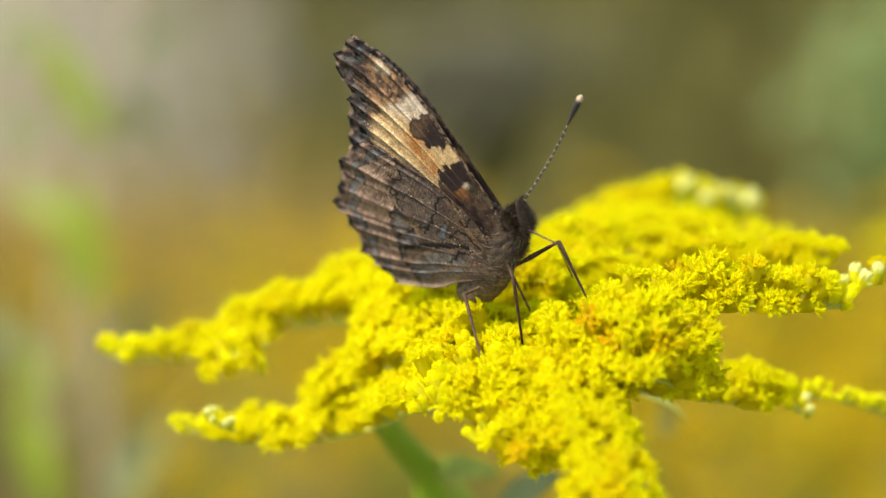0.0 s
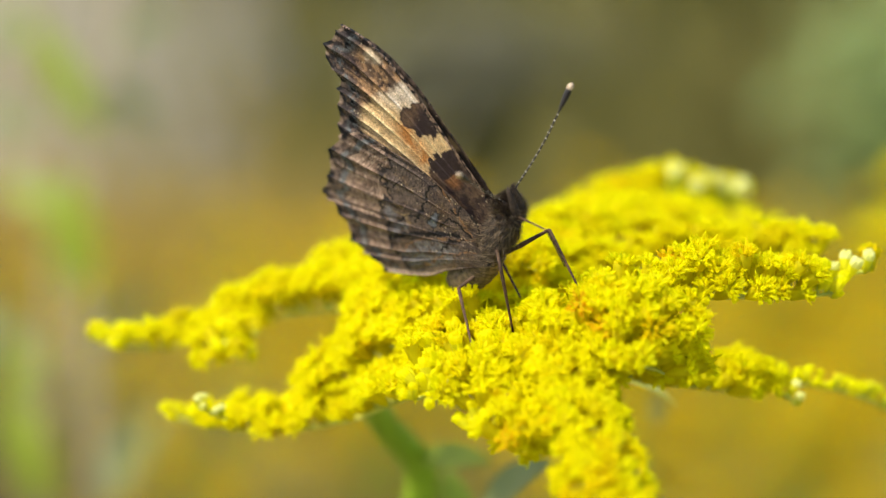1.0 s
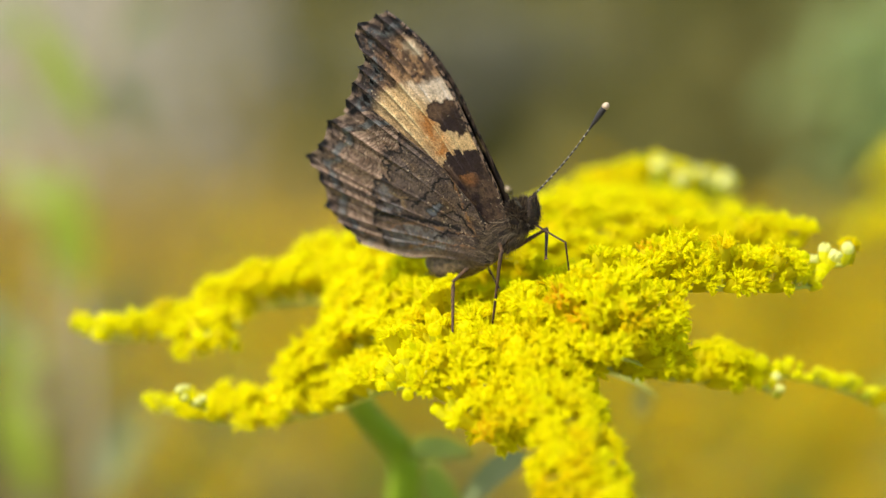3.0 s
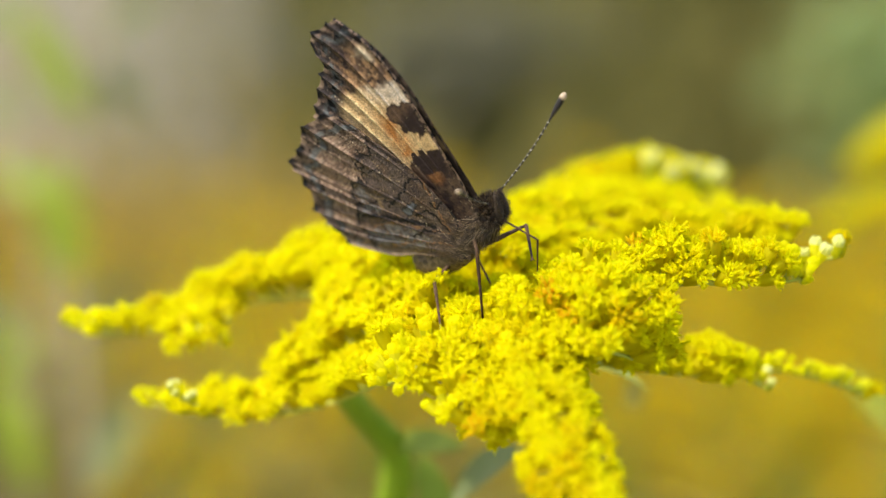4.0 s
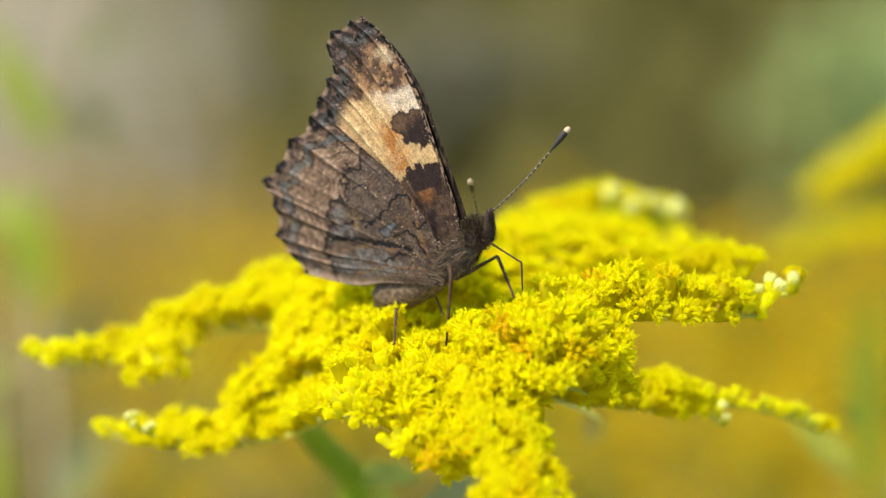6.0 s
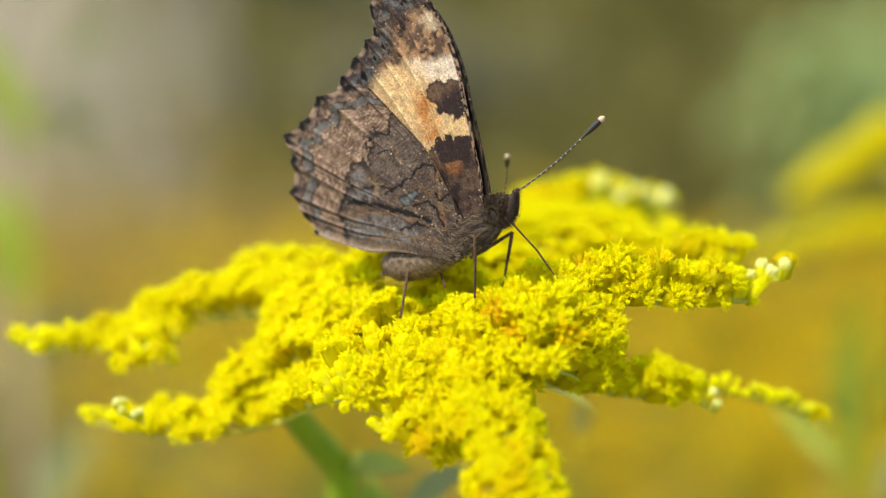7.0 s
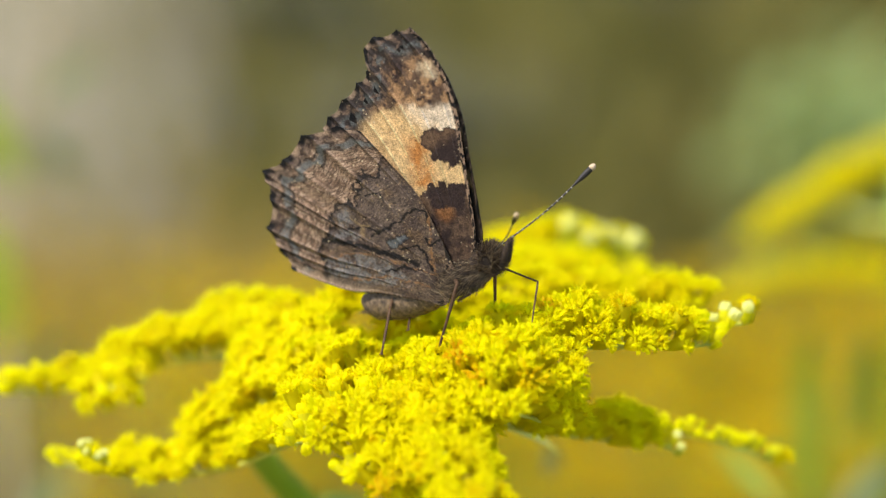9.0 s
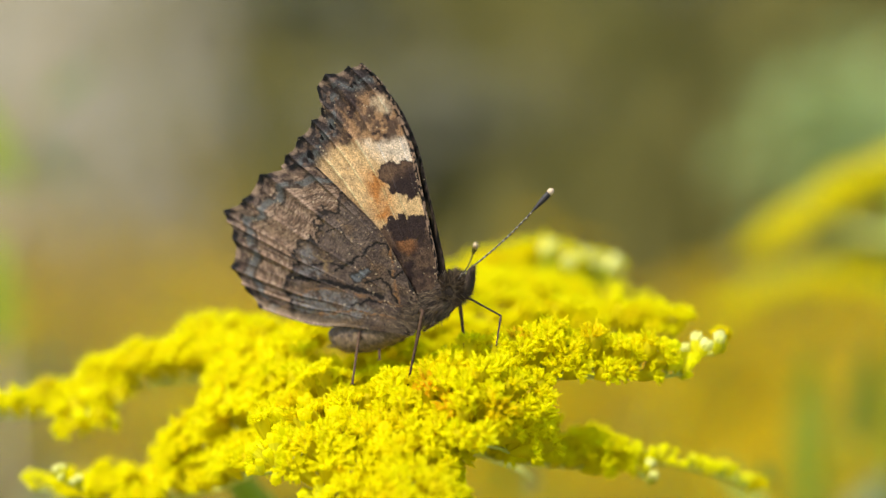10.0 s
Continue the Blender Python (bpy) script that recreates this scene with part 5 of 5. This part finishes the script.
def far_goldenrod():
    """A whole plant standing at the origin: stem, narrow leaves, a plume of arching yellow branches."""
    rnd = random.Random(31)
    top = tagged(new("goldenrod"), "tall goldenrod with a yellow plume, out of focus", "flower", "meadow goldenrods")
    pts = spline([(0, 0, 0), (0.01, 0.0, 0.2), (0.0, 0.01, 0.42), (0.01, 0, 0.56)], 20)
    v, f = tube(pts, [0.003 - 0.0018 * i / 19 for i in range(20)], 8)
    part("stem", mesh_of("stem", v, f, [M_STALK]), top)
    v, f = leaf_blade(0.085, 0.014, 0.4, 6)
    me = mesh_of("leaf", v, f, [M_DRYLEAF])
    for i in range(26):
        ob = part("leaf", me, top)
        ob.matrix_basis = Matrix.Translation((0, 0, 0.08 + 0.014 * i)) @ Matrix.Rotation(i * 2.4, 4, "Z") @ Matrix.Rotation(radians(-25 + rnd.uniform(-15, 15)), 4, "Y")
    for i in range(11):
        a, z0 = i * 2.4, 0.43 + 0.013 * i
        ln = 0.085 - 0.0055 * i
        o = Vector((math.cos(a), math.sin(a), 0))
        path = spline([Vector((0, 0, z0)), Vector((0, 0, z0 + ln * 0.35)) + o * ln * 0.5, Vector((0, 0, z0 + ln * 0.25)) + o * ln], 16)
        sp = Soup()
        v, f = tube(path, [0.0007] * 16, 5)
        sp.add(v, f, 0)
        for k in range(72):
            t = rnd.randrange(3, 16)
            c = path[t] + Vector((rnd.gauss(0, .003), rnd.gauss(0, .003), rnd.uniform(0, .005)))
            m = Matrix.Translation(c) @ turned((rnd.gauss(0, .5), rnd.gauss(0, .5), 1), rnd.uniform(0, 6))
            r = rnd.uniform(0.0017, 0.0028)
            sp.add([(r, 0, 0.001), (-r * .5, r * .87, 0.001), (-r * .5, -r * .87, 0.001), (0, 0, -0.002), (0, 0, 0.0025)],
                   [(0, 1, 4), (1, 2, 4), (2, 0, 4), (1, 0, 3), (2, 1, 3), (0, 2, 3)], 1, m)
        part("flower_branch", sp.mesh("flower_branch", [M_STALK, M_FARBLOOM], False), top)
    return top


def meadow_goldenrods():
    rnd = random.Random(5)
    first = far_goldenrod()
    spots = [(0.06, 1.25, 1.0)]
    for i in range(114):
        if i < 26:
            # low plumes before the path
            y = rnd.uniform(1.55, 2.25)
            x = rnd.uniform(-0.165, -0.02) * (y + 0.24)
            high = 0.977 - (y + 0.24) * rnd.uniform(0.32, 0.345)
        elif i < 88:
            y = rnd.uniform(0.85, 1.75)
            x = (rnd.uniform(-0.02, 0.27) if i < 80 else rnd.uniform(-0.2, 0.0)) * (y + 0.25)
            high = 0.977 - 0.295 * (y + 0.24) - rnd.uniform(0.0, 0.12)
        else:
            y, x = rnd.uniform(0.9, 2.2), rnd.choice((rnd.uniform(-1.8, -0.5), rnd.uniform(0.2, 1.6)))
            high = 0.977 - 0.295 * (y + 0.24) - rnd.uniform(0.0, 0.12)
        spots.append((x, y, min(1.05, max(0.3, high / 0.58))))
    first.matrix_basis = pose(spots[0][0], spots[0][1], 0) @ Matrix.Scale(0.85, 4)
    for x, y, s in spots[1:]:
        copy_thing(first, pose(x, y, 0, rnd.uniform(-6, 6), rnd.uniform(-6, 6), rnd.uniform(0, 360)) @ Matrix.Scale(s / 0.85, 4))


meadow_goldenrods()


def neighbour():
    """A second spray close behind, of which two arching branches reach into view."""
    plant = tagged(new("goldenrod"), "second goldenrod spray behind, yellow and out of focus", "flower", "sprays")
    plant.location = mm(0, 0, 0)
    raceme([(115.6, 269.7, -56.4), (108.1, 266.6, -59.1), (100.6, 263.2, -62.2), (93.1, 259.9, -65.5), (87.0, 256.5, -68.8), (81.9, 253.4, -71.1)], [4.0, 4.0, 4.0, 3.5, 3.0, 1.5], 4.5, 71, plant=plant)
    raceme([(120.8, 296.0, -93.3), (110.6, 296.8, -91.5), (100.5, 297.0, -91.6), (90.0, 294.1, -93.4), (80.8, 291.0, -96.4)], [3.0, 3.0, 3.0, 2.4, 1.2], 3.4, 72, plant=plant, bud_rate=0.2, tries=9.0)
    raceme([(104.6, 219.0, -59.1), (100.3, 219.2, -58.6), (96.0, 219.4, -58.1)], [1.0, 1.0, 0.5], 2.0, 73, False, 0, 1.0, plant=plant, pale=True, size=1.4)
    pts = spline([Vector(q) for q in [(124.0, 290.0, -895.0), (123.0, 290.0, -350.0), (122.2, 287.5, -162.5), (120.9, 283.9, -133.2), (120.8, 278.5, -89.1), (116.2, 269.8, -55.8), (104.6, 219.0, -59.1)]], 30)
    v, f = tube([q * MM for q in pts], [1.5 * MM] * 30, 10)
    part("stem", mesh_of("stem", v, f, [M_STALK]), plant, "green stem")
    for base, tip, width, mat in [((94.3, 238.2, -128.7), (92.5, 247.6, -86.7), 7, M_STALKLEAF), ((88.6, 180.7, -105.9), (98.8, 184.6, -89.8), 7, M_PALELEAF), ((59.0, 129.8, -66.9), (67.9, 120.9, -74.8), 3, M_STALKLEAF),
                                  ((55.6, 64.8, -41.4), (57.4, 66.2, -44.8), 1.6, M_LEAF), ((111.1, 270.1, -96.6), (107.5, 263.1, -119.9), 7, M_STALKLEAF)]:
        leaf_between(plant, base, tip, width, 0.1, mat, "green leaf", (-1.4, 47.0, -14.2))
    return plant


swaying = neighbour()


def left_stalk():
    plant = tagged(new("leafy_stalk"), "leafy clump of two pale stems with green leaves, out of focus", "plant")
    plant.location = mm(0, 0, 0)
    stems = ([(-82, 330, -899), (-82, 330, -350), (-84.5, 340.8, -184.9), (-86.0, 354.6, -162.9), (-89.0, 367.4, -143.3), (-91.2, 381.4, -120.4), (-88.5, 394.7, -99.8), (-84.9, 407.2, -81.7), (-81.1, 427.8, -58.7)],
             [(-106, 380, -899), (-106, 380, -350), (-107.2, 386.2, -207.2), (-106.6, 401.4, -180.3), (-106.2, 425.2, -147.6), (-111.2, 449.4, -113.4), (-118.1, 477.1, -68.8)])
    for line in stems:
        v, f = tube([q * MM for q in spline([Vector(q) for q in line], 40)], [1.3 * MM] * 40, 10)
        part("stem", mesh_of("stem", v, f, [M_DRYSTEM]), plant, "pale brown stem")
    rnd = random.Random(8)
    for base, tip, width, mat in [((-86.9, 388.9, -97.4), (-105.9, 398.6, -67.6), 9, M_STALKLEAF), ((-89.2, 365.9, -87.4), (-95.5, 371.9, -68.7), 6, M_STALKLEAF), ((-89.8, 371.9, -136.1), (-95.2, 378.7, -104.6), 13, M_STALKLEAF),
                                  ((-90.6, 381.1, -121.8), (-115.4, 397.9, -110.1), 7, M_LEAF), ((-110.0, 394.9, -159.8), (-125.1, 398.7, -148.2), 8, M_PALELEAF),
                                  ((-97.9, 342.6, -182.1), (-105.8, 351.3, -152.6), 9, M_STALKLEAF), ((-98.5, 327.4, -167.8), (-105.4, 332.6, -149.6), 6, M_STALKLEAF), ((-87.0, 358.9, -189.9), (-72.4, 367.1, -164.9), 9, M_PALELEAF),
                                  ((-88.4, 372.4, -148.2), (-73.8, 388.8, -138.4), 6, M_PALELEAF), ((-85.5, 399.3, -85.8), (-73.5, 413.2, -103.4), 6, M_PALELEAF), ((-84.9, 407.6, -80.3), (-69.0, 424.1, -70.2), 5, M_PALELEAF),
                                  ((-111.2, 449.0, -115.1), (-127.4, 451.8, -105.8), 8, M_PALELEAF), ((-116.1, 460.8, -78.4), (-128.9, 455.8, -93.7), 8, M_PALELEAF), ((-107.8, 418.4, -168.6), (-122.0, 415.4, -177.6), 8, M_LEAF)]:
        leaf_between(plant, base, tip, width, 0.1, mat, "green leaf", (rnd.uniform(-.3, .3), -0.9, rnd.uniform(0.2, 0.7)))


left_stalk()


def shrub(x, y, height, radius, count, seed, label, mat):
    """Stems with many small leaves, uneven in outline."""
    rnd = random.Random(seed)
    ob = tagged(new("shrub"), label, "shrub")
    ob.location = (x, y, 0)
    st, lv = Soup(), Soup()
    tips = []
    for i in range(14):
        a, r = rnd.uniform(0, 6.28), radius * math.sqrt(rnd.random())
        tip = Vector((math.cos(a) * r, math.sin(a) * r, height * rnd.uniform(0.6, 1.0)))
        path = spline([Vector((0, 0, 0)), tip * 0.5 + Vector((0, 0, height * 0.1)), tip], 10)
        v, f = tube(path, [0.006 - 0.0045 * k / 9 for k in range(10)], 6)
        st.add(v, f)
        tips.append(path)
    for i in range(count):
        path = tips[rnd.randrange(14)]
        p = path[rnd.randrange(2, 10)] + Vector((rnd.gauss(0, .05), rnd.gauss(0, .05), rnd.gauss(0, .04)))
        v, f = leaf_blade(rnd.uniform(0.04, 0.07), 0.025, 0.3, 3)
        lv.add(v, f, 0, Matrix.Translation(p) @ Matrix.Rotation(rnd.uniform(0, 6.28), 4, "Z") @ Matrix.Rotation(rnd.uniform(-0.8, 0.5), 4, "Y"))
    part("stem_mass", st.mesh("stem_mass", [M_STALK]), ob, "thin green stems", "stuff")
    part("leaves", lv.mesh("leaves", [mat]), ob, "small leaves", "stuff")


shrub(0.60, 2.5, 0.38, 0.17, 1300, 2, "grey-green leafy shrub in the meadow, out of focus", M_SHRUB)
shrub(0.085, 3.15, 0.17, 0.17, 700, 6, "low dark green shrub in the meadow, out of focus", M_DARKSHRUB)
shrub(-0.16, 4.2, 0.14, 0.15, 300, 14, "low dark green shrub in the meadow, out of focus", M_DARKSHRUB)
shrub(0.50, 4.3, 0.20, 0.16, 500, 9, "low dark green shrub in the meadow, out of focus", M_DARKSHRUB)


def gravel_path():
    """A pale path, a slab that lies on the ground behind the meadow."""
    rnd = random.Random(12)
    near = spline([(-9, 1.2, 0), (-5, 2.0, 0), (-2.6, 2.4, 0), (-1.0, 2.55, 0), (-0.40, 2.75, 0), (-0.24, 3.1, 0), (-0.26, 3.9, 0), (-0.35, 5.5, 0), (-0.6, 9, 0), (-0.8, 16, 0)], 44)
    verts, faces = [], []
    for i, p in enumerate(near):
        q = p + Vector((-2.2, 1.4, 0))
        for c in (p, q):
            c = c + Vector((rnd.uniform(-.03, .03), rnd.uniform(-.03, .03), 0))
            verts += [(c.x, c.y, 0.05), (c.x, c.y, -0.05)]
    for i in range(43):
        k = 4 * i
        faces += [(k, k + 4, k + 6, k + 2), (k + 1, k + 5, k + 4, k), (k + 2, k + 6, k + 7, k + 3)]
    m, nt, b = material("pale_gravel", 0.9, 0, 0.1)
    col = ramp(nt, noise_tex(nt, 45, 6), [(0.3, (0.33, 0.265, 0.15)), (0.7, (0.52, 0.43, 0.275))])
    nt.links.new(col, b.inputs["Base Color"])
    tagged(new("path", mesh_of("path", verts, faces, [m])), "pale gravel path beyond the meadow", "path", kind="structure")


gravel_path()


# ---------------------------------------------------------------- what moves
# the spray behind leans to and fro in the wind, about its foot: seconds, degrees
SWAY = [(0.0, 0.95), (2.0, 0.85), (3.5, 0.74), (4.0, 0.60), (4.5, 0.62), (5.0, 0.42), (5.5, 0.40), (7.0, 0.42), (7.5, 0.20), (8.0, 0.04), (8.5, 0.15), (9.0, 0.10), (9.5, 0.30), (10.0, 0.22)]


def motions():
    walk(butterfly, BODY_ROWS)
    foot = pose(0.124, 0.29, 0)
    walk(swaying, [(t, foot @ pose(0, 0, 0, 0, a, 0) @ foot.inverted() @ pose(0, 0, Z0)) for t, a in SWAY])
    for ob, rows in BONES:
        walk(ob, rows)


motions()
